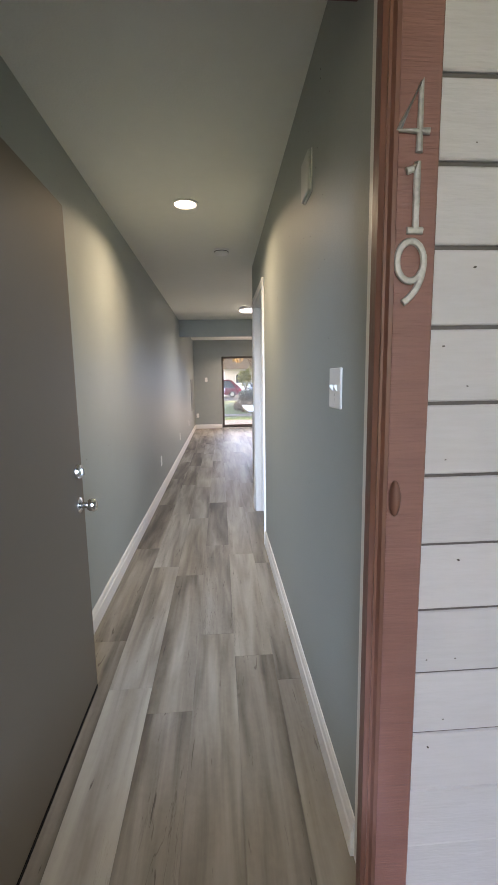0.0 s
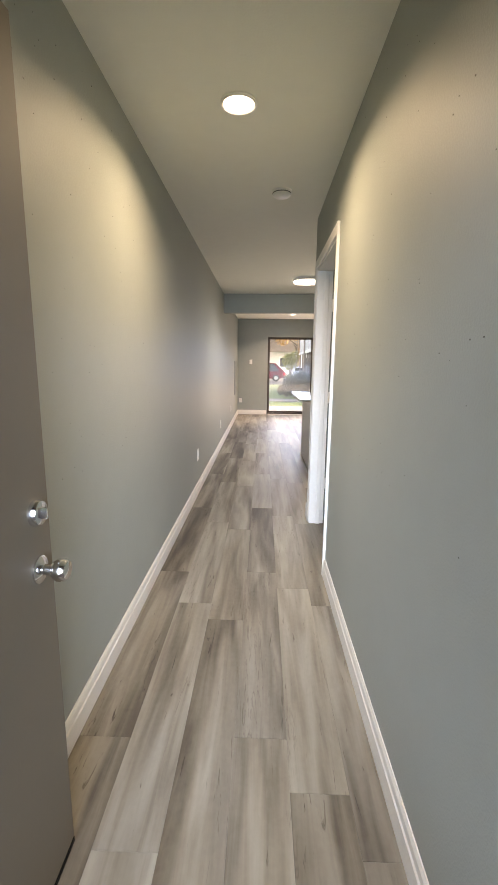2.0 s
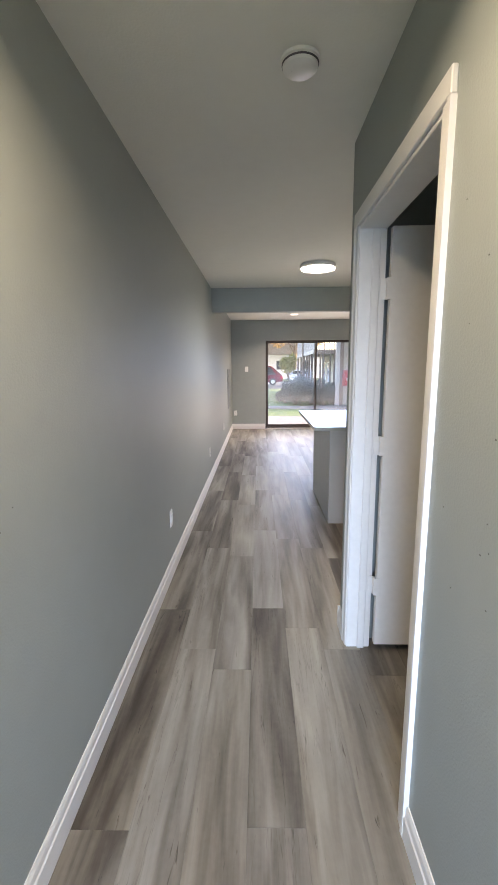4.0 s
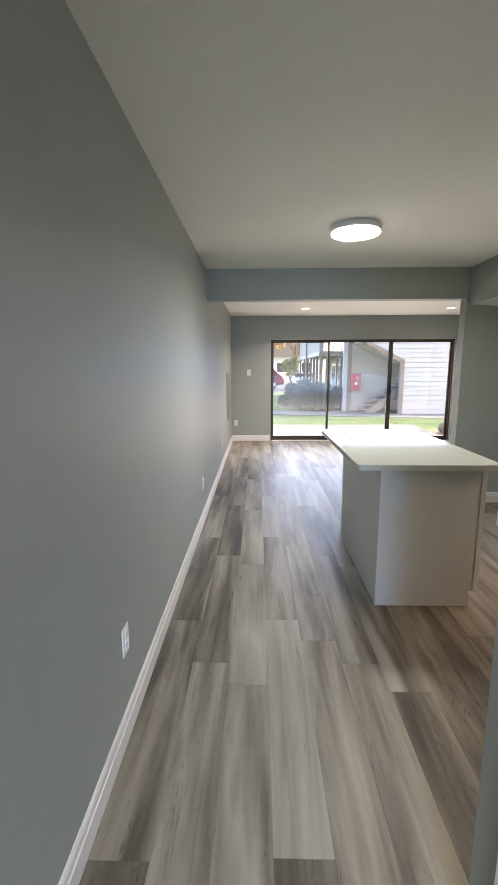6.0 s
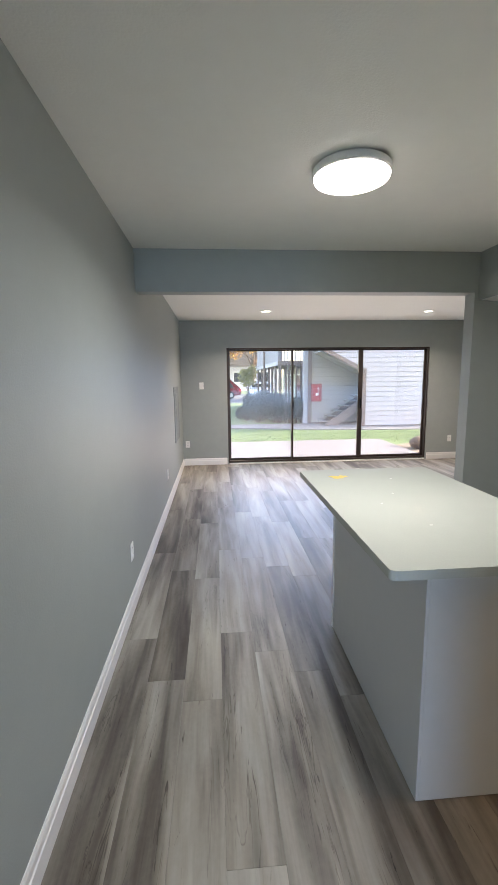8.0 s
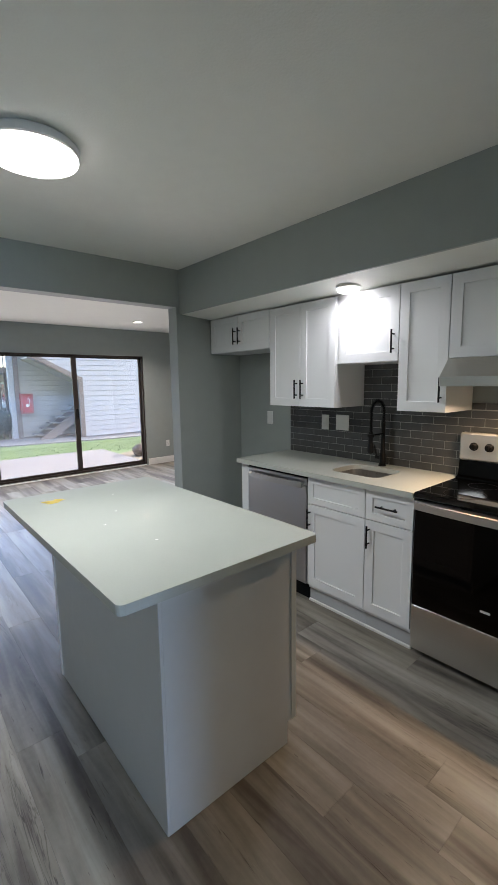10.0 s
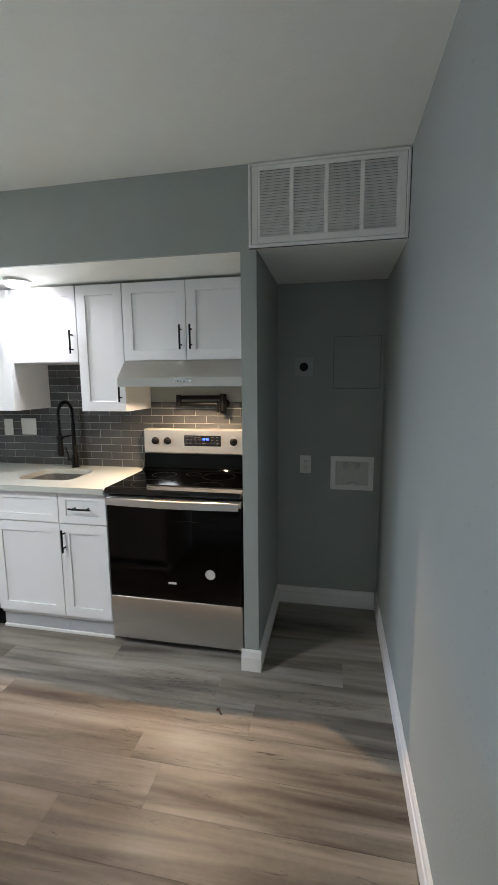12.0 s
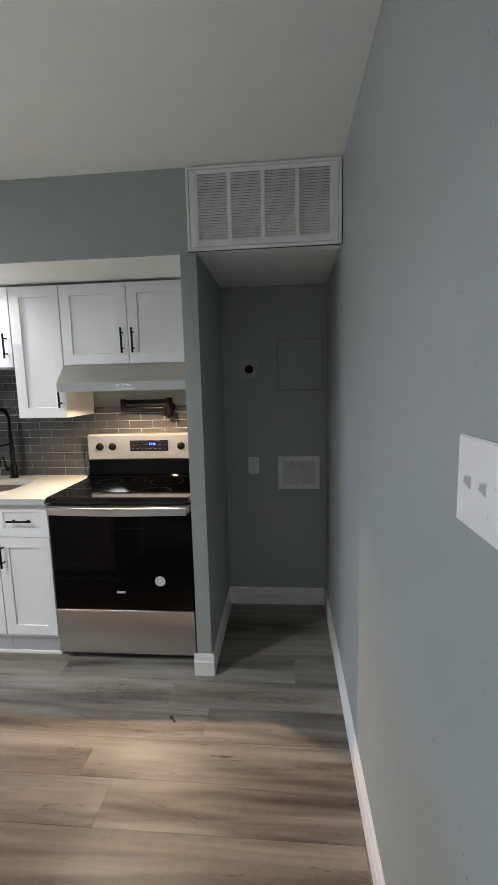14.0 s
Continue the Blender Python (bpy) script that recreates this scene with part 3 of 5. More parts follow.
STROKES = {"4": [[(0.012, 0.0), (0.012, 0.118), (-0.028, 0.036), (0.030, 0.036)]],
           "1": [[(-0.016, 0.104), (-0.004, 0.108), (0.004, 0.120), (0.004, 0.001)], [(-0.012, 0.001), (0.018, 0.001)]],
           "9": [arc(0.0, 0.082, 0.026, 0.036, -60, 300, 26), arc(-0.046, 0.082, 0.072, 0.086, 8, -62, 12)]}


def digit(ch, x, z):
    """A cast metal house number of flat rounded strokes, with its back on the trim board."""
    bm = bmesh.new()
    for line in STROKES[ch]:
        tube(bm, [(px, pz, 0) for px, pz in line], 0.0068, 8)
    for v in bm.verts:
        v.co = Vector((v.co.x, -v.co.z * 0.75, v.co.y))
    ob = new("house_number", mesh_of("house_number", bm, ZINC, True))
    ob.location = (x, 0.0785, z)
    return tagged(ob, "worn grey metal house number digit on brown board", "house number", "house number digits")


def front_door():
    ob = thing("front_door", (0.124, 0.135, 0), "taupe painted slab entry door, standing open", "door", kind="structure")
    part("leaf", boxes((-0.022, 0.023, 0.004, 0.871, 0.018, 2.0), bevel=0.003), DOORBR, ob)
    part("leaf_edge", boxes((-0.001, 0.0215, 0.0, 0.0039, 0.02, 1.998)), mat("pale_edge_paint", (0.22, 0.27, 0.32), 0.5, var=0.08), ob, "pale painted hinge edge")
    # black strip stands in for the unlit gap beside the jamb
    part("weather_strip", boxes((-0.022, -0.0012, 0.0, 0.0039, 0.02, 1.998)), BLACKPL, ob, "black strip drawn as the dark gap at the hinge edge")
    part("sweep", boxes((-0.021, 0.024, 0.006, 0.869, 0.004, 0.0178)), BLACKPL, ob, "black rubber door sweep")
    for z in (0.22, 1.0, 1.78):
        h = bmesh.new()
        box(h, -0.046, -0.0205, -0.002, 0.0, z - 0.05, z + 0.05)
        rod(h, (-0.030, -0.006, z - 0.052), (-0.030, -0.006, z + 0.052), 0.006)
        part("hinge", h, TRIM, ob, "hinge painted over in white")
    k = bmesh.new()
    mm = Matrix.Translation((0.023, 0.81, 0.853)) @ pose(0, 0, 0, 0, 90, 0)
    lathe(k, [(0.032, 0), (0.032, 0.004), (0.026, 0.008), (0.013, 0.012), (0.012, 0.03), (0.02, 0.034), (0.026, 0.044), (0.027, 0.056), (0.021, 0.066), (0.008, 0.068)], 28, mm)
    part("knob", k, CHROME, ob, "polished chrome knob", smooth=True)
    k = bmesh.new()
    mm = Matrix.Translation((0.023, 0.81, 0.99)) @ pose(0, 0, 0, 0, 90, 0)
    lathe(k, [(0.031, 0), (0.031, 0.006), (0.027, 0.015), (0.024, 0.016)], 28, mm)
    box(k, 0.0385, 0.052, 0.807, 0.813, 0.977, 1.003, bevel=0.001)
    part("deadbolt", k, CHROME, ob, "chrome deadbolt", smooth=True)
    k = bmesh.new()
    lathe(k, [(0.008, 0), (0.008, 0.002), (0.004, 0.003)], 16, Matrix.Translation((0.0231, 0.218, 1.885)) @ pose(0, 0, 0, 0, 90, 0))
    part("peephole", k, BLACKMT, ob)


door_frame_entry()
entry_siding()
front_door()
digit("4", 1.083, 1.746)
digit("1", 1.089, 1.610)
digit("9", 1.086, 1.474)
bm = bmesh.new()
lathe(bm, [(0.030, 0.0), (0.030, 0.006), (0.024, 0.012), (0.012, 0.016), (0.004, 0.0165)], 24, Matrix.Translation((1.072, 0.082, 1.093)) @ pose(0, 0, 0, 90, 0, 0) @ Matrix.Diagonal((0.38, 1.25, 1, 1)))
solid("doorbell", bm, BROWN, "oval doorbell painted over in brown", "doorbell", smooth=True)


def hall_door():
    ob = thing("door_casing", (XH, 2.64, 0), "white painted door casing and jamb", "door casing", kind="structure")
    w = 0.86
    for y0, y1 in ((-0.062, 0.0), (w, w + 0.062)):
        bm = bmesh.new()
        a, b = (y0, y1) if y0 < 0 else (y1, y0)
        prism(bm, [(0.0, a), (-0.016, a), (-0.016, a + (b - a) * 0.3), (-0.012, a + (b - a) * 0.4), (-0.010, b - (b - a) * 0.1), (-0.006, b), (0.0, b)], "z", 0.0, 2.04)
        part("casing", bm, TRIM, ob)
    part("head_casing", boxes((-0.016, 0.0, -0.062, w + 0.062, 2.0405, 2.102), bevel=0.003), TRIM, ob)
    part("jamb", boxes((-0.004, 0.114, w - 0.012, w, 0.0, 2.04), bevel=0.002), TRIM, ob)
    part("jamb", boxes((-0.004, 0.114, 0.0, 0.012, 0.0, 2.04), bevel=0.002), TRIM, ob)
    part("head_jamb", boxes((-0.004, 0.114, 0.0125, w - 0.0125, 2.025, 2.04), bevel=0.002), TRIM, ob)
    part("stop", boxes((0.05, 0.085, w - 0.022, w - 0.0125, 0.0, 2.024), bevel=0.002), TRIM, ob)
    d = thing("hall_door", (XH + 0.112, 3.48, 0), "white painted slab door standing open into the side room", "door", kind="structure")
    part("leaf", boxes((0.016, 0.82, -0.030, 0.004, 0.040, 2.025), bevel=0.002), TRIM, d)
    for z in (0.357, 1.065, 1.77):
        h = bmesh.new()
        rod(h, (0.007, -0.012, z - 0.045), (0.007, -0.012, z + 0.045), 0.0065)
        box(h, -0.022, 0.012, -0.0095, -0.0075, z - 0.045, z + 0.045)
        box(h, 0.0, 0.040, -0.0325, -0.0303, z - 0.045, z + 0.045)
        part("hinge", h, TRIM, d, "white painted hinge")


hall_door()


def sliding_door():
    ob = thing("sliding_door", (DX0, YN, 0), "three-panel sliding glass patio door in dark bronze aluminium", "sliding door", kind="structure")
    W, z0, z1 = DX1 - DX0, 0.02, DZ
    part("sill", boxes((0, W, 0.02, 0.125, z0, 0.052), bevel=0.003), BRONZE, ob)
    part("head", boxes((0, W, 0.02, 0.125, z1 - 0.028, z1), bevel=0.003), BRONZE, ob)
    part("jamb", boxes((0, 0.026, 0.02, 0.125, 0.0521, z1 - 0.0281), bevel=0.003), BRONZE, ob)
    part("jamb", boxes((W - 0.026, W, 0.02, 0.125, 0.0521, z1 - 0.0281), bevel=0.003), BRONZE, ob)
    part("track", boxes((0.03, W - 0.03, -0.028, 0.019, 0.001, 0.014), bevel=0.003), TRIM, ob, "pale threshold strip")
    rows = ((0.027, 1.150, 0.085, GLASS_DUSTY), (1.125, 2.375, 0.048, GLASS_HAZY), (2.330, W - 0.027, 0.085, GLASS_CLEAR))
    for i, (a, b, y, g) in enumerate(rows):
        sl = (0.026, 0.030, 0.070)[i]
        sr = (0.030, 0.066, 0.028)[i]
        f = boxes((a, a + sl, y, y + 0.03, 0.053, z1 - 0.029), (b - sr, b, y, y + 0.03, 0.053, z1 - 0.029),
                  (a + sl, b - sr, y, y + 0.03, 0.053, 0.088), (a + sl, b - sr, y, y + 0.03, z1 - 0.052, z1 - 0.029))
        p = part("panel", f, BRONZE, ob)
        q = part("pane", boxes((a + sl, b - sr, y + 0.012, y + 0.018, 0.088, z1 - 0.052)), g, p)
        q.visible_shadow = False
    for x, z, hh in ((1.141, 1.02, 0.055), (2.352, 1.03, 0.085)):
        part("latch_handle", boxes((x - 0.014, x + 0.014, 0.012, 0.047, z - hh, z + hh), bevel=0.005), BLACKMT, ob, "black latch handle")


sliding_door()


# ---- kitchen ----
def shaker(bm, x0, x1, z0, z1, y=0.0, t=0.019, rail=0.058, deep=0.009):
    """A shaker front: two stiles, two rails and a recessed panel."""
    e = 0.0012
    rows = ((0.0, y + t), (0.0, y + e), (e, y), (rail - e, y), (rail, y + e), (rail, y + deep))
    rings = [[bm.verts.new(q) for q in ((x0 + g, d, z0 + g), (x1 - g, d, z0 + g), (x1 - g, d, z1 - g), (x0 + g, d, z1 - g))] for g, d in rows]
    for a, b in zip(rings, rings[1:]):
        for i in range(4):
            bm.faces.new((a[i], a[(i + 1) % 4], b[(i + 1) % 4], b[i]))
    bm.faces.new(list(reversed(rings[0])))
    bm.faces.new(rings[-1])
    return bm


def pull(parent, x, z, length, upright, y=0.0):
    """A slim black bar handle on two posts."""
    bm = bmesh.new()
    a = Vector((0, 0, length / 2)) if upright else Vector((length / 2, 0, 0))
    c = Vector((x, y - 0.030, z))
    rod(bm, c - a, c + a, 0.0055)
    for s in (-0.62, 0.62):
        q = c + a * s
        rod(bm, q, (q.x, y + 0.0005, q.z), 0.0045, n=10)
    return part("handle", bm, BLACKMT, parent, "matt black bar handle", smooth=True)


def upper_cabinet(y0, y1, z0, z1, doors, handles, label, x=2.985):
    """A wall cabinet; doors: (from, to) along its width; handles: (across, up) for each door."""
    ob = thing("wall_cabinet", facing_west(x, y1, z0), label, "cabinet", "white wall cabinets")
    w, h, d = y1 - y0, z1 - z0, XB - x
    part("body", boxes((0.0005, w - 0.0005, 0.0205, d, 0, h), bevel=0.001), CAB, ob)
    for (a, b), (hx, hz) in zip(doors, handles):
        p = part("door", shaker(bmesh.new(), a + 0.0015, b - 0.0015, 0.002, h - 0.002), CAB, ob)
        pull(p, hx, hz, 0.135, True)
    return ob


upper_cabinet(6.552, 7.322, 1.765, 2.062, ((0, 0.385), (0.385, 0.77)), ((0.355, 0.125), (0.415, 0.125)),
              "low white shaker cabinet with two doors above the fridge space")
upper_cabinet(5.922, 6.550, 1.328, 2.057, ((0, 0.314), (0.314, 0.628)), ((0.285, 0.125), (0.343, 0.125)),
              "tall white shaker wall cabinet with two doors")
upper_cabinet(5.464, 5.920, 1.620, 2.057, ((0.03, 0.456),), ((0.425, 0.115),), "short white shaker wall cabinet above the sink")
upper_cabinet(5.172, 5.462, 1.328, 2.055, ((0, 0.29),), ((0.262, 0.125),), "narrow tall white shaker wall cabinet with one door")
upper_cabinet(4.412, 5.170, 1.620, 2.054, ((0, 0.379), (0.379, 0.758)), ((0.349, 0.125), (0.409, 0.125)),
              "white shaker wall cabinet with two doors above the range hood")

# base cabinets
XF = 2.77


def base_cabinet(y0, y1, label, drawer_handle, handle_x):
    ob = thing("base_cabinet", facing_west(XF, y1), label, "cabinet", "white base cabinets")
    w, d = y1 - y0, XB - XF
    if handle_x < 0.025:      # open on top, under the sink
        body = boxes((0.0005, 0.018, 0.0205, d, 0.10, 0.889), (w - 0.018, w - 0.0005, 0.0205, d, 0.10, 0.889), (0.0181, w - 0.0181, 0.0205, d, 0.10, 0.118),
                     (0.0181, w - 0.0181, d - 0.012, d, 0.1181, 0.889), (0.0181, w - 0.0181, 0.0205, 0.038, 0.1181, 0.889))
    else:
        body = boxes((0.0005, w - 0.0005, 0.0205, d, 0.10, 0.889), bevel=0.001)
    part("body", body, CAB, ob)
    p = part("drawer_front", shaker(bmesh.new(), 0.0015, w - 0.0015, 0.702, 0.883, rail=0.045), CAB, ob)
    if drawer_handle:
        pull(p, w / 2, 0.795, 0.135, False)
    p = part("door", shaker(bmesh.new(), 0.0015, w - 0.0015, 0.128, 0.697), CAB, ob)
    pull(p, handle_x, 0.60, 0.135, True)
    part("toe_board", boxes((0, w, 0.035, 0.055, 0.0, 0.0995)), GREYPL, ob, "grey toe board")
    part("shoe_strip", boxes((0, w, 0.020, 0.034, 0.0, 0.018), bevel=0.003), TRIM, ob, "white shoe strip")
    return ob


base_cabinet(5.518, 5.966, "white shaker sink base cabinet", False, 0.022)
base_cabinet(5.215, 5.516, "narrow white shaker base cabinet with one drawer", True, 0.030)
ob = thing("cabinet_end_panel", facing_west(XF, 6.652), "white end panel beside the dishwasher", "end panel")
part("panel", boxes((0, 0.078, 0.0, XB - XF, 0.0, 0.889), bevel=0.0015), CAB, ob)


def dishwasher():
    ob = thing("dishwasher", facing_west(2.762, 6.570), "stainless steel built-in dishwasher", "dishwasher")
    w = 0.60
    part("body", boxes((0.004, w - 0.004, 0.03, 0.55, 0.10, 0.885)), BLACKPL, ob)
    part("door", boxes((0.003, w - 0.003, 0.0, 0.029, 0.125, 0.815), bevel=0.003), STEEL_V, ob, "brushed steel door")
    part("control_strip", boxes((0.003, w - 0.003, 0.004, 0.029, 0.817, 0.868), bevel=0.004), STEEL_V, ob)
    part("control_edge", boxes((0.003, w - 0.003, 0.006, 0.029, 0.8685, 0.885), bevel=0.001), BLACKPL, ob, "black control edge")
    h = bmesh.new()
    pts = [(0.03 + 0.54 * k / 14, -0.022 - 0.016 * math.sin(math.pi * k / 14), 0.806) for k in range(15)]
    prism(h, [(p[0], p[1]) for p in pts] + [(p[0], p[1] + 0.014) for p in reversed(pts)], "z", 0.801, 0.841)
    bmesh.ops.bevel(h, geom=h.edges[:], offset=0.0025, segments=1, affect="EDGES")
    for x in (0.041, 0.559):
        box(h, x - 0.011, x + 0.011, -0.012, 0.006, 0.805, 0.837, bevel=0.002)
    part("handle", h, STEEL, ob, "bowed steel handle", smooth=True)
    part("toe_board", boxes((0.003, w - 0.003, 0.05, 0.07, 0.0, 0.118)), BLACKPL, ob, "black toe board")


dishwasher()


def rounded(x0, x1, y0, y1, r, n=6):
    out = []
    for cx, cy, a0 in ((x1 - r, y1 - r, 0), (x0 + r, y1 - r, 90), (x0 + r, y0 + r, 180), (x1 - r, y0 + r, 270)):
        out += [(cx + r * math.cos(radians(a0 + 90 * k / n)), cy + r * math.sin(radians(a0 + 90 * k / n))) for k in range(n + 1)]
    return out


def slab_with_hole(bm, x0, x1, y0, y1, z0, z1, hole, lip=0.003):
    """A worktop slab with an opening; hole: an outline that runs round its own middle."""
    cx, cy = sum(p[0] for p in hole) / len(hole), sum(p[1] for p in hole) / len(hole)
    corners = [math.atan2(y - cy, x - cx) for x in (x0, x1) for y in (y0, y1)]
    angles = sorted([math.atan2(p[1] - cy, p[0] - cx) for p in hole] + corners)

    def on_hole(a):
        best = None
        dx, dy = math.cos(a), math.sin(a)
        for (ax, ay), (bx, by) in zip(hole, hole[1:] + hole[:1]):
            ex, ey = bx - ax, by - ay
            den = dx * ey - dy * ex
            if abs(den) < 1e-12:
                continue
            s = ((ax - cx) * ey - (ay - cy) * ex) / den
            u = ((ax - cx) * dy - (ay - cy) * dx) / den
            if s > 0 and -1e-6 <= u <= 1 + 1e-6:
                best = s if best is None else max(best, s)
        return (cx + dx * best, cy + dy * best)

    def on_rect(a):
        dx, dy = math.cos(a), math.sin(a)
        s = min(((x1 if dx > 0 else x0) - cx) / dx if abs(dx) > 1e-9 else 1e9, ((y1 if dy > 0 else y0) - cy) / dy if abs(dy) > 1e-9 else 1e9)
        return (cx + dx * s, cy + dy * s)
    inner, outer = [on_hole(a) for a in angles], [on_rect(a) for a in angles]
    rings = [[bm.verts.new((p[0], p[1], z)) for p in ring] for ring, z in ((inner, z0), (inner, z1), (outer, z1), (outer, z0))]
    k = len(angles)
    for a, b in ((0, 1), (1, 2), (2, 3), (3, 0)):
        for i in range(k):
            bm.faces.new((rings[a][i], rings[a][(i + 1) % k], rings[b][(i + 1) % k], rings[b][i]))
    return bm


SINK = rounded(2.885, 3.195, 5.518, 5.888, 0.07)
solid("countertop", slab_with_hole(bmesh.new(), 2.735, XB - 0.001, 5.208, 6.672, 0.8895, 0.922, SINK), QUARTZ, "white quartz kitchen worktop with a sink cut-out", "countertop")


def sink():
    ob = thing("sink", (3.04, 5.703, 0.717), "undermount stainless steel kitchen sink", "sink")
    bm = bmesh.new()
    rings = []
    for g, z in ((0.006, 0.1722), (0.004, 0.16), (-0.004, 0.02), (-0.03, 0.004)):
        rings.append([bm.verts.new((x * (1 + g / 0.17), y * (1 + g / 0.2), z)) for x, y in [(p[0] - 3.04, p[1] - 5.703) for p in SINK]])
    for a, b in zip(rings, rings[1:]):
        for i in range(len(a)):
            bm.faces.new((a[i], a[(i + 1) % len(a)], b[(i + 1) % len(a)], b[i]))
    bm.faces.new(rings[-1])
    part("bowl", bm, SINKST, ob, smooth=True)
    part("drain", lathe(bmesh.new(), [(0.045, 0.004), (0.045, 0.008), (0.03, 0.006), (0.01, 0.005)], 24), CHROME, ob, "chrome drain", smooth=True)


sink()


def faucet():
    ob = thing("faucet", (3.262, 5.717, 0.922), "matt black spring kitchen faucet beside the sink", "faucet")
    b = bmesh.new()
    lathe(b, [(0.027, 0), (0.027, 0.006), (0.022, 0.010), (0.021, 0.085), (0.015, 0.095), (0.0125, 0.30), (0.0125, 0.305)], 24)
    part("column", b, BLACKMT, ob, smooth=True)
    arc = [(0, 0, 0.30)] + [(-0.075 + 0.075 * math.cos(radians(a)), 0, 0.375 + 0.075 * math.sin(radians(a))) for a in range(0, 181, 12)] + [(-0.15, 0, 0.30), (-0.15, 0, 0.245)]
    part("hose", tube(bmesh.new(), arc, 0.007), BLACKPL, ob, smooth=True)
    pts, turns = [], 34
    full = [Vector(p) for p in arc]
    lens = [0.0]
    for p, q in zip(full, full[1:]):
        lens.append(lens[-1] + (q - p).length)
    for k in range(turns * 10 + 1):
        s = lens[-1] * k / (turns * 10)
        i = max(j for j in range(len(lens)) if lens[j] <= s + 1e-9)
        i = min(i, len(full) - 2)
        f = (s - lens[i]) / (lens[i + 1] - lens[i])
        p = full[i].lerp(full[i + 1], f)
        d = (full[i + 1] - full[i]).normalized()
        u = Vector((0, 1, 0))
        v = d.cross(u)
        a = 2 * math.pi * k / 10
        pts.append(p + (u * math.cos(a) + v * math.sin(a)) * 0.0125)
    part("spring", tube(bmesh.new(), pts, 0.0022, 5), BLACKMT, ob)
    part("spray_head", lathe(bmesh.new(), [(0.015, 0.105), (0.021, 0.112), (0.021, 0.150), (0.016, 0.175), (0.014, 0.25)], 20, Matrix.Translation((-0.15, 0, 0))), BLACKMT, ob, smooth=True)
    a = bmesh.new()
    rod(a, (0, 0, 0.225), (-0.135, 0, 0.225), 0.006)
    lathe(a, [(0.024, 0.215), (0.024, 0.235)], 20, Matrix.Translation((-0.15, 0, 0)))
    part("docking_arm", a, BLACKMT, ob, smooth=True)
    a = bmesh.new()
    rod(a, (0, 0.015, 0.055), (0, 0.052, 0.055), 0.013)
    rod(a, (0, 0.046, 0.06), (-0.012, 0.060, 0.14), 0.0055)
    part("lever", a, BLACKMT, ob, smooth=True)


faucet()


def kitchen_range():
    ob = thing("kitchen_range", facing_west(2.75, 5.203), "freestanding stainless steel electric range with black glass top", "range")
    w = 0.768
    part("body", boxes((0.004, w - 0.004, 0.032, 0.56, 0.03, 0.893)), BLACKPL, ob)
    for x in (0.05, w - 0.05):
        for y in (0.08, 0.5):
            part("foot", rod(bmesh.new(), (x, y, 0.0), (x, y, 0.03), 0.018), BLACKPL, ob)
    part("drawer", boxes((0.002, w - 0.002, 0.004, 0.030, 0.045, 0.2965), bevel=0.001), STEEL, ob, "brushed steel storage drawer")
    d = part("oven_door", boxes((0.002, w - 0.002, 0.0, 0.030, 0.299, 0.843), bevel=0.004), BLACKGL, ob, "black glass oven door")
    part("door_band", boxes((0.002, w - 0.002, -0.001, 0.030, 0.844, 0.881), bevel=0.003), STEEL, d, "steel band")
    part("window", boxes((0.13, w - 0.13, -0.0012, 0.0, 0.40, 0.76), bevel=0.0005), BLACKGL, d)
    n, hb = 18, bmesh.new()
    ring = []
    for k in range(n + 1):
        x = 0.012 + (w - 0.024) * k / n
        y = -0.030 - 0.020 * math.sin(math.pi * k / n)
        ring.append([hb.verts.new((x, y + dy, z)) for dy, z in ((0.0, 0.840), (0.0, 0.878), (0.012, 0.881), (0.012, 0.837))])
    for a, b in zip(ring, ring[1:]):
        for i in range(4):
            hb.faces.new((a[i], a[(i + 1) % 4], b[(i + 1) % 4], b[i]))
    hb.faces.new(ring[0])
    hb.faces.new(list(reversed(ring[-1])))
    for x in (0.03, w - 0.03):
        box(hb, x - 0.014, x + 0.014, -0.020, 0.0, 0.848, 0.872)
    part("handle", hb, STEEL, d, "bowed steel oven handle")
    slots = bmesh.new()
    for k in range(26):
        x = 0.24 + 0.0105 * k
        box(slots, x, x + 0.006, -0.0016, 0.031, 0.8835, 0.890)
    tagged(part("vent_slots", slots, HOLE, ob), kind="stuff")
    part("badge", boxes((0.352, 0.398, -0.0014, 0.0, 0.398, 0.410)), STICKER, d, "small pale maker's badge")
    part("sticker", lathe(bmesh.new(), [(0.028, 0), (0.028, 0.0012)], 28, Matrix.Translation((0.592, -0.0002, 0.470)) @ pose(0, 0, 0, 90, 0, 0)), STICKER, d, "round pale sticker")
    top = part("cooktop", boxes((-0.003, w + 0.003, -0.012, 0.49, 0.895, 0.928), bevel=0.008, ), HOBGL, ob, "black glass cooktop")
    for x, y, r in ((0.20, 0.13, 0.10), (0.55, 0.13, 0.085), (0.20, 0.36, 0.075), (0.55, 0.36, 0.10), (0.375, 0.40, 0.045)):
        rg = bmesh.new()
        lathe(rg, [(r - 0.0025, 0.9281), (r, 0.9285), (r - 0.0025, 0.9285)], 40, Matrix.Translation((x, y, 0)))
        bmesh.ops.delete(rg, geom=[f for f in rg.faces if len(f.verts) > 4], context="FACES")
        part("burner_ring", rg, BURNER, top)
    bg = part("backguard", boxes((0.002, w - 0.002, 0.505, 0.568, 1.035, 1.198), bevel=0.008), STEEL_P, ob, "brushed steel control panel")
    riser = bmesh.new()
    prism(riser, [(0.470, 0.921), (0.472, 0.938), (0.500, 0.945), (0.514, 1.0345), (0.566, 1.0345), (0.566, 0.921)], "x", 0.004, w - 0.004)
    part("riser", riser, BLACKGL, ob, "black glass riser")
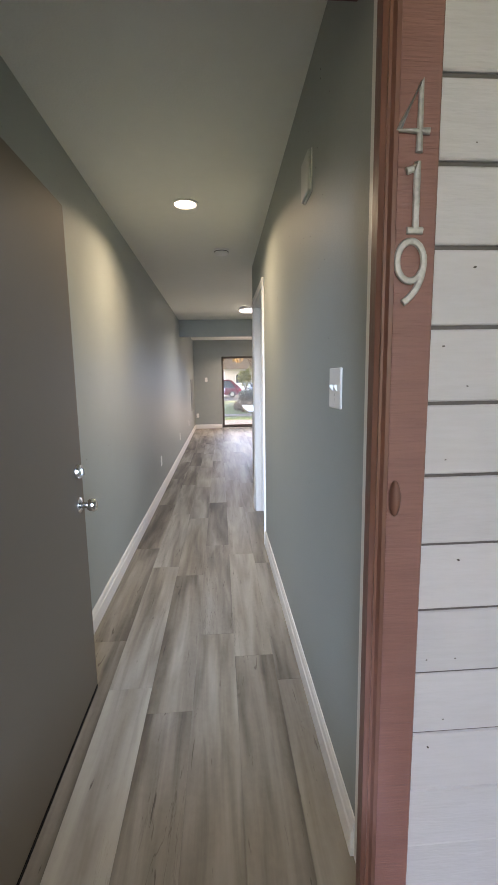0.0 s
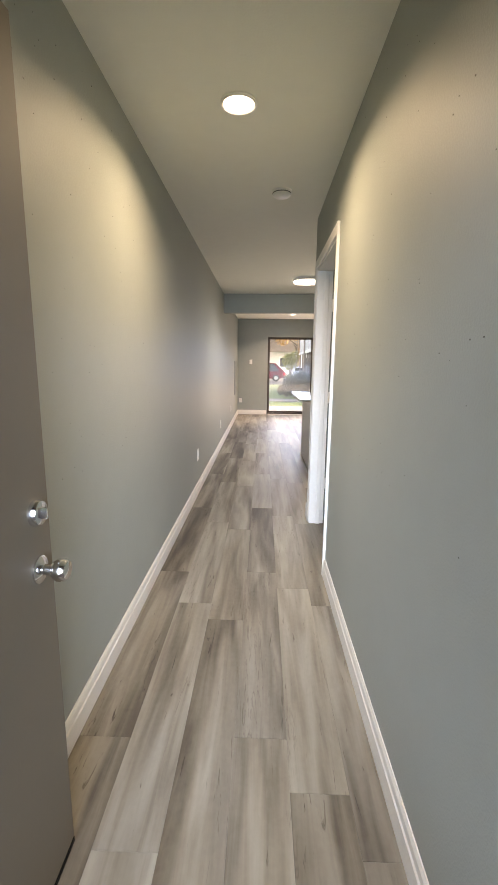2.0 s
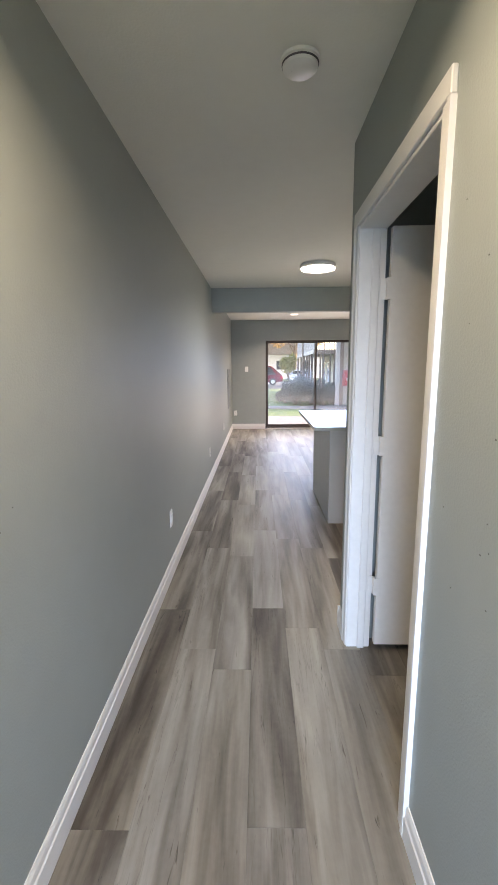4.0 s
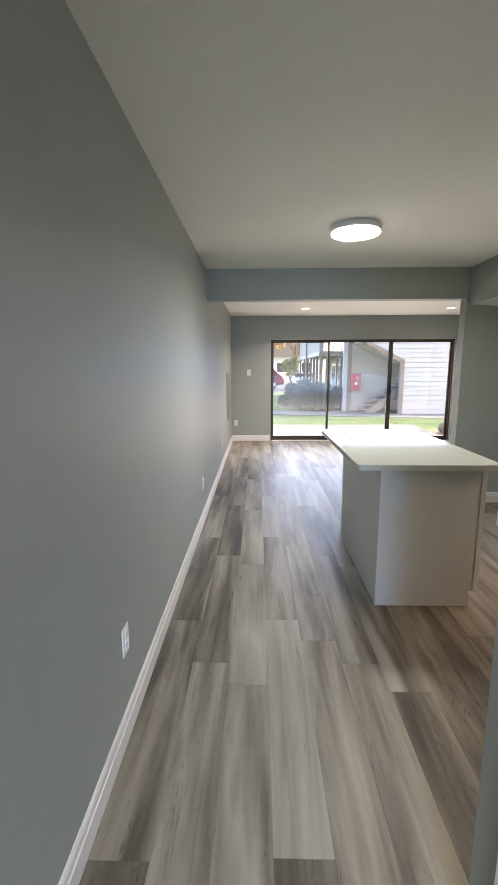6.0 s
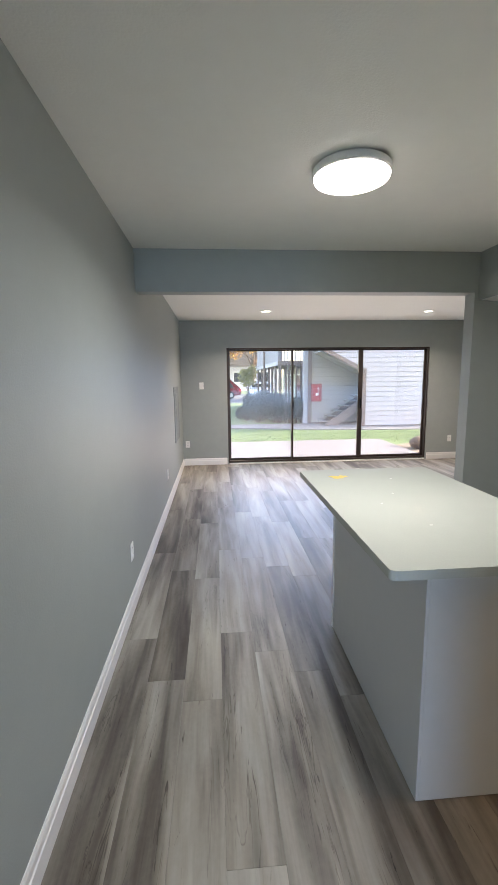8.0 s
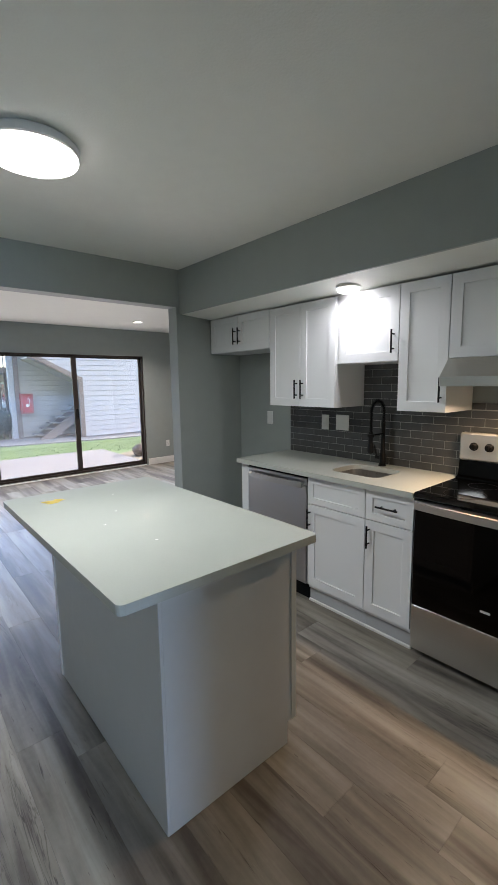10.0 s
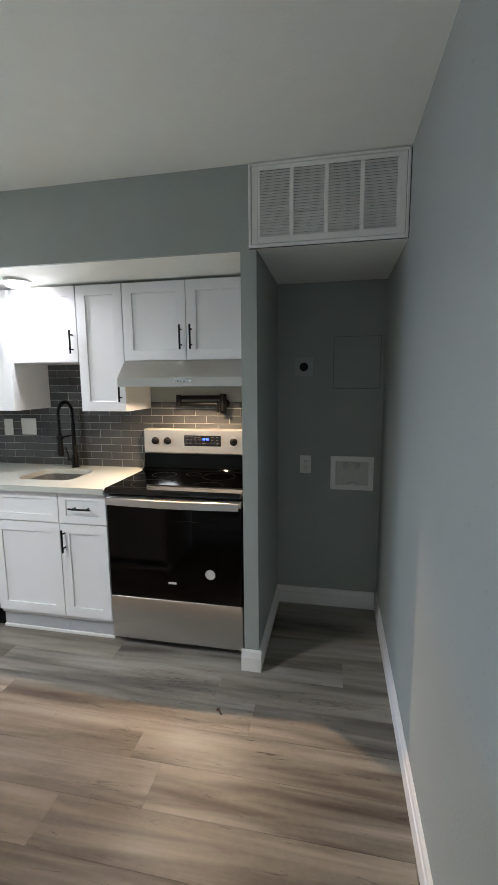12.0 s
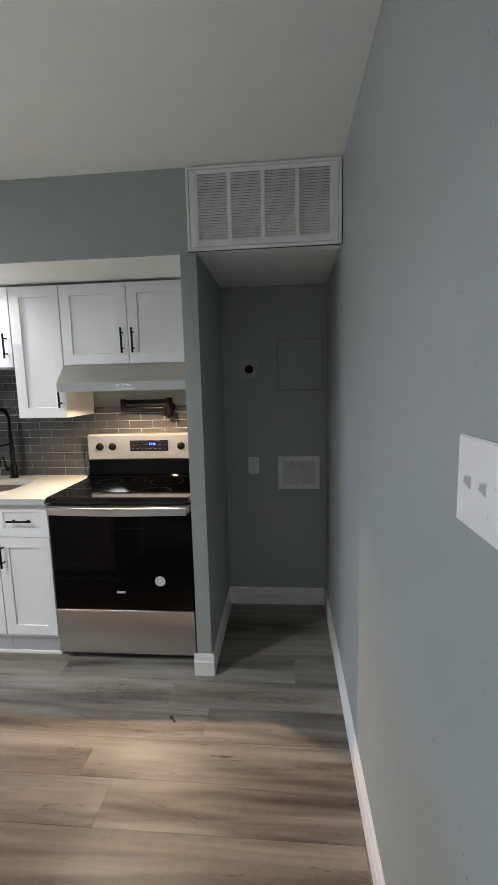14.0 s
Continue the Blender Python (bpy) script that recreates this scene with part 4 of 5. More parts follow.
    disp = part("display", boxes((0.283, 0.527, 0.502, 0.5049, 1.090, 1.158)), DISPLAY, bg, "black control display")
    cl = bmesh.new()
    for x in (0.408, 0.418, 0.430, 0.440):
        box(cl, x, x + 0.006, 0.5008, 0.5019, 1.128, 1.142)
    part("clock_digits", cl, LED_BLUE, ob, "glowing blue clock digits")
    bt = bmesh.new()
    for i in range(8):
        for z in (1.105, 1.128, 1.146):
            x = 0.292 + 0.029 * i
            if 0.39 < x < 0.45 and z > 1.11:
                continue
            box(bt, x, x + 0.016, 0.5012, 0.5019, z, z + 0.004)
    tagged(part("button_marks", bt, MARKS, ob), kind="stuff")
    for x in (0.085, 0.168, 0.610, 0.690):
        kn = bmesh.new()
        lathe(kn, [(0.024, 0), (0.024, 0.006), (0.019, 0.010), (0.017, 0.026), (0.014, 0.028)], 24, Matrix.Translation((x, 0.505, 1.120)) @ pose(0, 0, 0, 90, 0, 0))
        box(kn, x - 0.004, x + 0.004, 0.472, 0.482, 1.105, 1.137, bevel=0.002)
        part("knob", kn, BLACKPL, bg, "black control knob", smooth=True)


kitchen_range()


def range_hood():
    ob = thing("range_hood", facing_west(2.885, 5.168, 1.485), "slim stainless steel under-cabinet range hood", "range hood")
    w = 0.752
    bm = bmesh.new()
    prism(bm, [(0.0, 0.0), (0.0, 0.038), (0.095, 0.1345), (0.443, 0.1345), (0.443, 0.0)], "x", 0.0, w)
    part("shell", bm, STEEL, ob)
    part("lip", boxes((0, w, 0, 0.004, -0.011, -0.0002), (0, 0.004, 0.0041, 0.443, -0.011, -0.0002), (w - 0.004, w, 0.0041, 0.443, -0.011, -0.0002)), STEEL, ob)
    for k in range(6):
        part("button", boxes((0.335 + 0.017 * k, 0.347 + 0.017 * k, -0.003, -0.0002, 0.014, 0.025), bevel=0.001), CHROME, ob)
    part("filter", boxes((0.10, w - 0.10, 0.18, 0.40, -0.006, -0.0005)), STEEL_V, ob, "metal mesh filter")
    part("lamp_lens", lathe(bmesh.new(), [(0.028, -0.003), (0.026, -0.0005)], 20, Matrix.Translation((0.37, 0.10, 0))), LAMP_HOOD, ob, "glowing warm lamp lens")


range_hood()


def pot_filler():
    ob = thing("pot_filler", facing_west(XB - 0.012, 4.66, 1.36), "matt black folding pot filler faucet on the tiles", "pot filler")
    b = bmesh.new()
    lathe(b, [(0.030, 0), (0.030, 0.008), (0.014, 0.012), (0.013, 0.05)], 24, pose(0, 0, 0, 90, 0, 0))
    rod(b, (0, -0.05, -0.060), (0, -0.05, 0.062), 0.021)
    part("valve", b, BLACKMT, ob, smooth=True)
    part("arm", rod(rod(bmesh.new(), (0, -0.05, 0.04), (-0.29, -0.06, 0.04), 0.0135), (-0.29, -0.06, -0.015), (-0.29, -0.06, 0.058), 0.017), BLACKMT, ob, smooth=True)
    part("arm", rod(rod(bmesh.new(), (-0.29, -0.062, 0.0), (-0.03, -0.075, 0.0), 0.0135), (-0.03, -0.075, 0.0), (-0.03, -0.075, -0.05), 0.010), BLACKMT, ob, smooth=True)
    part("lever", rod(bmesh.new(), (0, -0.055, -0.035), (0.0, -0.085, -0.055), 0.006), BLACKMT, ob, smooth=True)


pot_filler()


def island():
    ob = thing("kitchen_island", (1.25, 5.235, 0), "grey-white painted kitchen island cabinet", "kitchen island")
    w, d, h = 0.57, 1.09, 0.877
    part("body", boxes((0.012, w, 0.014, d - 0.014, 0.095, h), (0.012, w - 0.02, 0.014, d - 0.014, 0.0, 0.095)), ISLAND, ob)
    part("back_panel", boxes((0.0, 0.0118, 0.0, d, 0.004, h), bevel=0.001), ISLAND, ob)
    part("corner_trim", boxes((-0.004, 0.016, d - 0.018, d + 0.004, 0.003, h), bevel=0.002), TRIM, ob, "white corner strip")
    for y in (0.0, d - 0.0135):
        bm = bmesh.new()
        prism(bm, [(0.012, 0.004), (w, 0.004), (w, 0.105), (w + 0.026, 0.105), (w + 0.026, h), (0.012, h)], "y", y, y + 0.0135)
        part("end_panel", bm, ISLAND, ob)
    part("end_stile", boxes((w + 0.020, w + 0.050, -0.004, 0.016, 0.106, h), bevel=0.0015), ISLAND, ob)
    for k in range(2):
        a = 0.02 + k * 0.527
        bm = shaker(bmesh.new(), a, a + 0.524, 0.115, h - 0.01)
        m = Matrix.Translation((w + 0.046, 0, 0)) @ pose(0, 0, 0, 0, 0, 90)
        bmesh.ops.transform(bm, matrix=m, verts=bm.verts)
        part("door", bm, ISLAND, ob)
    top = solid("island_countertop", prism(bmesh.new(), rounded(1.10, 1.932, 5.172, 6.61, 0.022, 4), "z", 0.8775, 0.91), QUARTZ,
                "white quartz island worktop with rounded corners", "countertop")
    bm = bmesh.new()
    for cx, cy, r in ((1.285, 6.40, 0.040), (1.325, 6.42, 0.032), (1.258, 6.425, 0.02)):
        n = 14
        prism(bm, [(cx + r * random.uniform(0.6, 1.1) * math.cos(2 * math.pi * k / n), cy + r * random.uniform(0.5, 1.0) * math.sin(2 * math.pi * k / n)) for k in range(n)], "z", 0.9102, 0.9108)
    solid("yellow_marks", bm, YELLOW, "yellow marks on the island worktop", "mark")
    # white specks put in for small bright highlights on the worktop
    bm = bmesh.new()
    for cx, cy in ((1.46, 6.02), (1.34, 5.86), (1.58, 6.33), (1.42, 5.55)):
        box(bm, cx, cx + 0.011, cy, cy + 0.006, 0.9102, 0.9106)
    tagged(solid("crumbs", bm, TRIM, "pale specks on the island worktop, drawn as highlights", "debris"), kind="stuff")


island()


# ---- fixtures ----
def wall_plate(m, what, label, w=0.072, h=0.117):
    """A cover plate; what: 'outlet', 'switch', 'double switch', 'decora' or 'blank'."""
    ob = thing("outlet" if "outlet" in what else "light_switch", m, label, "outlet" if "outlet" in what else "light switch")
    part("plate", boxes((-w / 2, w / 2, -0.006, 0.0, -h / 2, h / 2), bevel=0.0025), WHITEPL, ob)
    if what == "outlet":
        for z in (0.020, -0.020):
            p = part("socket", boxes((-0.017, 0.017, -0.008, -0.0061, z - 0.014, z + 0.014), bevel=0.004), WHITEPL, ob)
            part("slots", boxes((-0.008, -0.006, -0.0084, -0.008, z - 0.004, z + 0.006), (0.006, 0.008, -0.0084, -0.008, z - 0.004, z + 0.006)), HOLE, p)
    elif "switch" in what:
        for x in ((-0.023, 0.023) if "double" in what else (0.0,)):
            bm = bmesh.new()
            prism(bm, [(-0.0055, -0.009), (-0.0055, 0.010), (-0.015, 0.010), (-0.016, 0.004)], "x", x - 0.0038, x + 0.0038)
            part("toggle", bm, WHITEPL, ob)
    elif what == "decora":
        part("rocker", boxes((-0.017, 0.017, -0.009, -0.006, -0.034, 0.034), bevel=0.002), WHITEPL, ob)
    return ob


OUT = "white duplex power outlet on grey wall"
wall_plate(facing_east(0.0, 4.304, 0.40), "outlet", OUT)
wall_plate(facing_east(0.0, 6.70, 0.38), "outlet", OUT)
wall_plate(facing_east(0.0, 8.87, 0.40), "outlet", OUT)
wall_plate(facing_south(0.08, YN, 0.37), "outlet", OUT)
wall_plate(facing_south(4.79, YN, 0.37), "outlet", OUT)
wall_plate(facing_south(0.343, YN, 1.37), "decora", "white rocker light switch beside the sliding door")
wall_plate(facing_west(XH, 0.516, 1.31), "double switch", "white double toggle switch by the entry", 0.125, 0.12)
wall_plate(facing_north(1.243, YK, 1.352), "double switch", "white double toggle switch on the kitchen wall", 0.13, 0.128)
wall_plate(facing_west(XB, 6.91, 1.19), "blank", "white cover plate in the fridge space")
wall_plate(facing_west(XB - 0.012, 6.265, 1.19), "decora", "white outlet plate on dark tiles")
wall_plate(facing_west(XB - 0.012, 6.10, 1.195), "blank", "wide white cover plate on dark tiles", 0.12, 0.117)
wall_plate(facing_west(3.41, 4.152, 0.962), "outlet", "white power outlet in the laundry closet")

bm = boxes((-0.064, 0.064, -0.016, -0.0031, -0.068, 0.068), bevel=0.004)
ob = thing("door_chime", facing_west(XH, 0.94, 2.08), "grey-white door chime box high on the hall wall", "door chime")
part("cover", bm, mat("chime_cover", (0.52, 0.53, 0.51), 0.5), ob)
part("base_plate", boxes((-0.066, 0.066, -0.003, 0.0, -0.072, 0.070)), WHITEPL, ob)


def downlight(x, y, r, lens, label, z=H):
    ob = thing("ceiling_light", (x, y, z), label, "ceiling light", "recessed ceiling lights")
    rg = bmesh.new()
    lathe(rg, [(r, 0.0), (r, -0.006), (r * 0.86, -0.010), (r * 0.80, -0.004), (r * 0.80, 0.0)], 36)
    part("trim_ring", rg, WHITEPL, ob, smooth=True)
    part("lens", lathe(bmesh.new(), [(r * 0.79, -0.0045), (r * 0.79, -0.003)], 36), lens, ob, "glowing lens")


downlight(0.53, 2.155, 0.083, LAMP_HALL, "round recessed hall ceiling light, switched on")
downlight(1.33, 10.30, 0.080, LAMP_LIV, "round recessed living room light, switched on")
downlight(3.77, 10.30, 0.080, LAMP_LIV, "round recessed living room light, switched on")

ob = thing("flush_ceiling_light", (1.222, 6.05, H), "large round flush ceiling light, switched on", "ceiling light")
part("base", lathe(bmesh.new(), [(0.165, 0.0), (0.165, -0.0079)], 48), WHITEPL, ob, smooth=True)
part("rim", lathe(bmesh.new(), [(0.160, -0.008), (0.177, -0.010), (0.179, -0.018), (0.179, -0.038), (0.174, -0.043), (0.160, -0.043)], 48), WHITEPL, ob, "pale metal rim", smooth=True)
part("diffuser", lathe(bmesh.new(), [(0.166, -0.0431), (0.171, -0.047), (0.169, -0.054), (0.156, -0.058), (0.10, -0.0597), (0.01, -0.060)], 48), LAMP_KIT, ob, "glowing white diffuser", smooth=True)

ob = thing("soffit_light", (2.885, 5.752, 2.0755), "small round dome light under the soffit, switched on", "ceiling light")
part("rim", lathe(bmesh.new(), [(0.075, 0.006), (0.075, -0.012), (0.068, -0.014)], 36), WHITEPL, ob, smooth=True)
part("diffuser", lathe(bmesh.new(), [(0.066, -0.0142), (0.062, -0.028), (0.045, -0.037), (0.005, -0.040)], 36), LAMP_SOF, ob, "glowing dome", smooth=True)

ob = thing("smoke_detector", (0.762, 3.12, H), "round white smoke detector on the hall ceiling", "smoke detector")
part("base", lathe(bmesh.new(), [(0.066, 0.0), (0.066, -0.010), (0.060, -0.012)], 36), WHITEPL, ob, smooth=True)
part("cover", lathe(bmesh.new(), [(0.062, -0.0121), (0.058, -0.030), (0.045, -0.040), (0.005, -0.041)], 36), WHITEPL, ob, smooth=True)
part("vents", lathe(bmesh.new(), [(0.0625, -0.016), (0.0615, -0.021)], 36), LAPDARK, ob)


def breaker_panel():
    ob = thing("breaker_panel", facing_east(0.0, 10.29, 0.99), "grey painted metal breaker panel on the wall", "breaker panel")
    part("cover", boxes((-0.34, 0.34, -0.010, 0.0, -0.39, 0.39), bevel=0.003), mat("grey_panel_paint", (0.20, 0.225, 0.23), 0.45, 0.3), ob)
    part("door", boxes((-0.15, 0.15, -0.014, -0.0101, -0.30, 0.30), bevel=0.002), mat("grey_panel_door", (0.21, 0.235, 0.24), 0.4, 0.3), ob)


breaker_panel()


# ---- laundry closet ----
def return_vent():
    w, h = 0.684, 0.352
    ob = thing("return_air_vent", facing_west(XS - 0.002, 4.368, 2.094), "white metal return air grille above the laundry closet", "air vent")
    # dark sheet whose colour stands in for the shade inside the duct
    part("backing", boxes((0.0, w, 0.010, 0.0119, 0.0, h)), mat("vent_dark_sheet", (0.10, 0.10, 0.10), 0.8), ob, "dark sheet painted as the unlit void behind the louvres")
    part("outer_rim", boxes((0, 0.012, -0.012, 0.0, 0, h), (w - 0.012, w, -0.012, 0.0, 0, h), (0.012, w - 0.012, -0.012, 0.0, 0, 0.014), (0.012, w - 0.012, -0.012, 0.0, h - 0.012, h), bevel=0.002), WHITEPL, ob)
    x0, x1, z0, z1 = 0.042, w - 0.042, 0.044, h - 0.032
    part("border", boxes((0.014, x0, -0.008, 0.0, 0.016, h - 0.014), (x1, w - 0.014, -0.008, 0.0, 0.016, h - 0.014), (x0, x1, -0.008, 0.0, 0.016, z0), (x0, x1, -0.008, 0.0, z1, h - 0.014), bevel=0.001), WHITEPL, ob)
    part("side_flange", boxes((x0, x0 + 0.0095, -0.007, 0.001, z0, z1)), WHITEPL, ob)
    part("side_flange", boxes((x1 - 0.0095, x1, -0.007, 0.001, z0, z1)), WHITEPL, ob)
    cw = (x1 - x0) / 4
    for k in range(1, 4):
        part("mullion", boxes((x0 + k * cw - 0.009, x0 + k * cw + 0.009, -0.007, 0.001, z0, z1), bevel=0.001), WHITEPL, ob)
    n = 23
    sb = bmesh.new()
    prism(sb, [(-0.0045, -0.0066), (-0.0036, -0.0074), (0.0032, 0.0046), (0.0022, 0.0056)], "x", -cw / 2 + 0.009, cw / 2 - 0.009)
    me = mesh_of("slat", sb, WHITEPL)
    for c in range(4):
        for k in range(n):
            s = new("slat", me)
            s.parent = ob
            s.location = (x0 + cw * (c + 0.5), 0.0, z0 + (z1 - z0) * (k + 0.5) / n)
    gap = part("gap_strip", boxes((w + 0.0005, w + 0.006, -0.002, 0.004, 0.0, h)), HOLE, ob, "black strip set in as the dark gap at the wall")


return_vent()

ob = thing("washer_valve_box", facing_west(3.41, 3.858, 0.912), "white plastic washing machine valve box in the wall", "valve box")
w, h = 0.268, 0.218
part("surround", boxes((-w / 2, -w / 2 + 0.032, -0.007, 0, -h / 2, h / 2), (w / 2 - 0.032, w / 2, -0.007, 0, -h / 2, h / 2),
                       (-w / 2 + 0.032, w / 2 - 0.032, -0.007, 0, -h / 2, -h / 2 + 0.032), (-w / 2 + 0.032, w / 2 - 0.032, -0.007, 0, h / 2 - 0.032, h / 2), bevel=0.0015), WHITEPL, ob)
part("recess", boxes((-w / 2 + 0.032, w / 2 - 0.032, -0.002, -0.0005, -h / 2 + 0.032, h / 2 - 0.032)), mat("valve_box_inside", (0.60, 0.59, 0.55), 0.5), ob, "grey inside of the box")
for x in (-0.038, 0.032):
    v = bmesh.new()
    rod(v, (x, -0.012, 0.070), (x, -0.012, 0.030), 0.010)
    rod(v, (x - 0.016, -0.016, 0.045), (x + 0.016, -0.016, 0.045), 0.006)
    part("valve", v, STEEL_V, ob, "metal valve", smooth=True)
part("drain", rod(bmesh.new(), (0.0, -0.008, -0.074), (0.0, -0.008, -0.060), 0.02), WHITEPL, ob)

ob = thing("dryer_outlet", facing_west(3.41, 4.168, 1.585), "grey painted dryer outlet plate with a round socket", "outlet")
part("plate", boxes((-0.056, 0.056, -0.006, 0, -0.058, 0.058), bevel=0.002), mat("grey_plate", (0.40, 0.425, 0.41), 0.45), ob)
part("socket", lathe(bmesh.new(), [(0.027, 0.0), (0.027, 0.009), (0.020, 0.010)], 28, pose(0, 0, 0, 90, 0, 0)), HOLE, ob, "black round socket")

ob = thing("access_panel", facing_west(3.41, 3.845, 1.606), "grey painted access panel in the closet wall", "access panel")
part("surround", boxes((-0.142, 0.142, -0.003, 0, -0.160, 0.160)), mat("panel_gap", (0.19, 0.20, 0.20), 0.7), ob, "dark gap round the panel")
part("door", boxes((-0.138, 0.138, -0.007, -0.0031, -0.155, 0.157), bevel=0.002), WALL, ob)

# bits on the floor and small marks
bm = bmesh.new()
rod(bm, (2.345, 4.45, 0.005), (2.372, 4.472, 0.005), 0.004, n=8)
lathe(bm, [(0.009, 0.001), (0.009, 0.006), (0.004, 0.009)], 12, Matrix.Translation((2.372, 4.472, 0)))
solid("screw", bm, RUST, "small rusty screw lying on the floor", "screw")
bm = bmesh.new()
for _ in range(230):
    x, z = 1.09 + 0.9 * random.random() ** 1.8, random.uniform(0.75, 2.3)
    if 1.1 < x < 1.32 and 1.15 < z < 1.50:
        continue
    r = random.uniform(0.0004, 0.0011)
    box(bm, x - r, x + r * 1.6, YK + 0.0002, YK + 0.0012, z - r, z + r)
tagged(solid("wall_specks", bm, mat("wall_dent", (0.31, 0.325, 0.32), 0.8), "small dark nicks in the wall paint", "wear"), kind="stuff")
bm = bmesh.new()
for _ in range(220):
    y, z = random.uniform(0.6, 2.5), random.uniform(0.9, 2.35)
    r = random.uniform(0.0007, 0.0015)
    for xx in (0.0002, XH - 0.0012):
        if random.random() < 0.5:
            box(bm, xx, xx + 0.001, y - r, y + r * 1.8, z - r, z + r)
tagged(solid("hall_wall_specks", bm, mat("hall_wall_dent", (0.14, 0.14, 0.13), 0.8), "small dark nicks in the hall wall paint", "wear"), kind="stuff")


# ---- outside ----
def leaves(n, inside, size, seed):
    """Many small leaf quads scattered by the function inside(rng)."""
    rng = random.Random(seed)
    vs, fs = [], []
    for _ in range(n):
        p = Vector(inside(rng))
        q = Euler((rng.uniform(0, 6.3), rng.uniform(0, 6.3), rng.uniform(0, 6.3))).to_quaternion()
        s = size * rng.uniform(0.6, 1.4)
        k = len(vs)
        for a, b in ((-1, 0), (0, -0.5), (1, 0), (0, 0.5)):
            vs.append(tuple(p + q @ Vector((a * s, b * s, 0.12 * s * a * a))))
        fs.append((k, k + 1, k + 2, k + 3))
    bm = bmesh.new()
    bv = [bm.verts.new(v) for v in vs]
    for f in fs:
        bm.faces.new([bv[i] for i in f])
    return bm


def blobs(centres):
    """Points inside a set of uneven ellipsoid clumps (x, y, z, rx, ry, rz), denser near their skin."""
    def f(rng):
        x, y, z, rx, ry, rz = rng.choice(centres)
        d = Vector((rng.gauss(0, 1), rng.gauss(0, 1), rng.gauss(0, 1))).normalized() * rng.uniform(0.45, 1.05) ** 0.6
        return (x + d.x * rx, y + d.y * ry, z + d.z * rz)
    return f


def shrub(x, y, w, h, seed, material, label):
    rng = random.Random(seed)
    ob = thing("shrub", AWAY @ Matrix.Translation((x, y, GZ)), label, "shrub", "shrubs by the neighbouring building")
    c = [(rng.uniform(-w, w) * 0.62, rng.uniform(-w, w) * 0.4, h * rng.uniform(0.3, 0.78), w * rng.uniform(0.28, 0.5), w * rng.uniform(0.28, 0.45), h * rng.uniform(0.18, 0.34)) for _ in range(9)]
    part("foliage", leaves(6500, blobs(c), 0.030, seed), material, ob)
    b = bmesh.new()
    for k in range(7):
        a = rng.uniform(0, 6.3)
        rod(b, (0.05 * math.cos(a), 0.05 * math.sin(a), 0), (w * 0.55 * math.cos(a), w * 0.4 * math.sin(a), h * 0.7), 0.014, 0.005, n=6)
    part("stems", b, BARK, ob)


def tree(x, y, h, r, seed, material, label, n=5200, leaf=0.13):
    rng = random.Random(seed)
    ob = thing("tree", AWAY @ Matrix.Translation((x, y, GZ)), label, "tree", "trees behind the parking lot")
    t = bmesh.new()
    rod(t, (0, 0, 0), (0.1, 0, h * 0.45), r * 0.07, r * 0.05, n=10)
    c = []
    for k in range(11):
        a, f = rng.uniform(0, 6.3), rng.uniform(0.35, 0.85)
        tip = (r * f * math.cos(a), r * f * math.sin(a), h * rng.uniform(0.55, 0.95))
        rod(t, (0.1, 0, h * rng.uniform(0.3, 0.45)), tip, r * 0.03, r * 0.008, n=6)
        c.append((*tip, r * rng.uniform(0.28, 0.46), r * rng.uniform(0.28, 0.46), h * rng.uniform(0.09, 0.17)))
    part("trunk", t, BARK, ob)
    part("crown", leaves(n, blobs(c), leaf, seed), material, ob)


def lap_boards(ob, rows, y, pitch, material):
    """Lap boards facing -y on a thing at the world's origin; rows: (z, x from, x to)."""
    for z, a, b in rows:
        bm = bmesh.new()
        prism(bm, [(y, z), (y - 0.022, z), (y - 0.024, z + 0.006), (y - 0.008, z + pitch - 0.002), (y, z + pitch - 0.002)], "x", a, b)
        part("board", bm, material, ob)


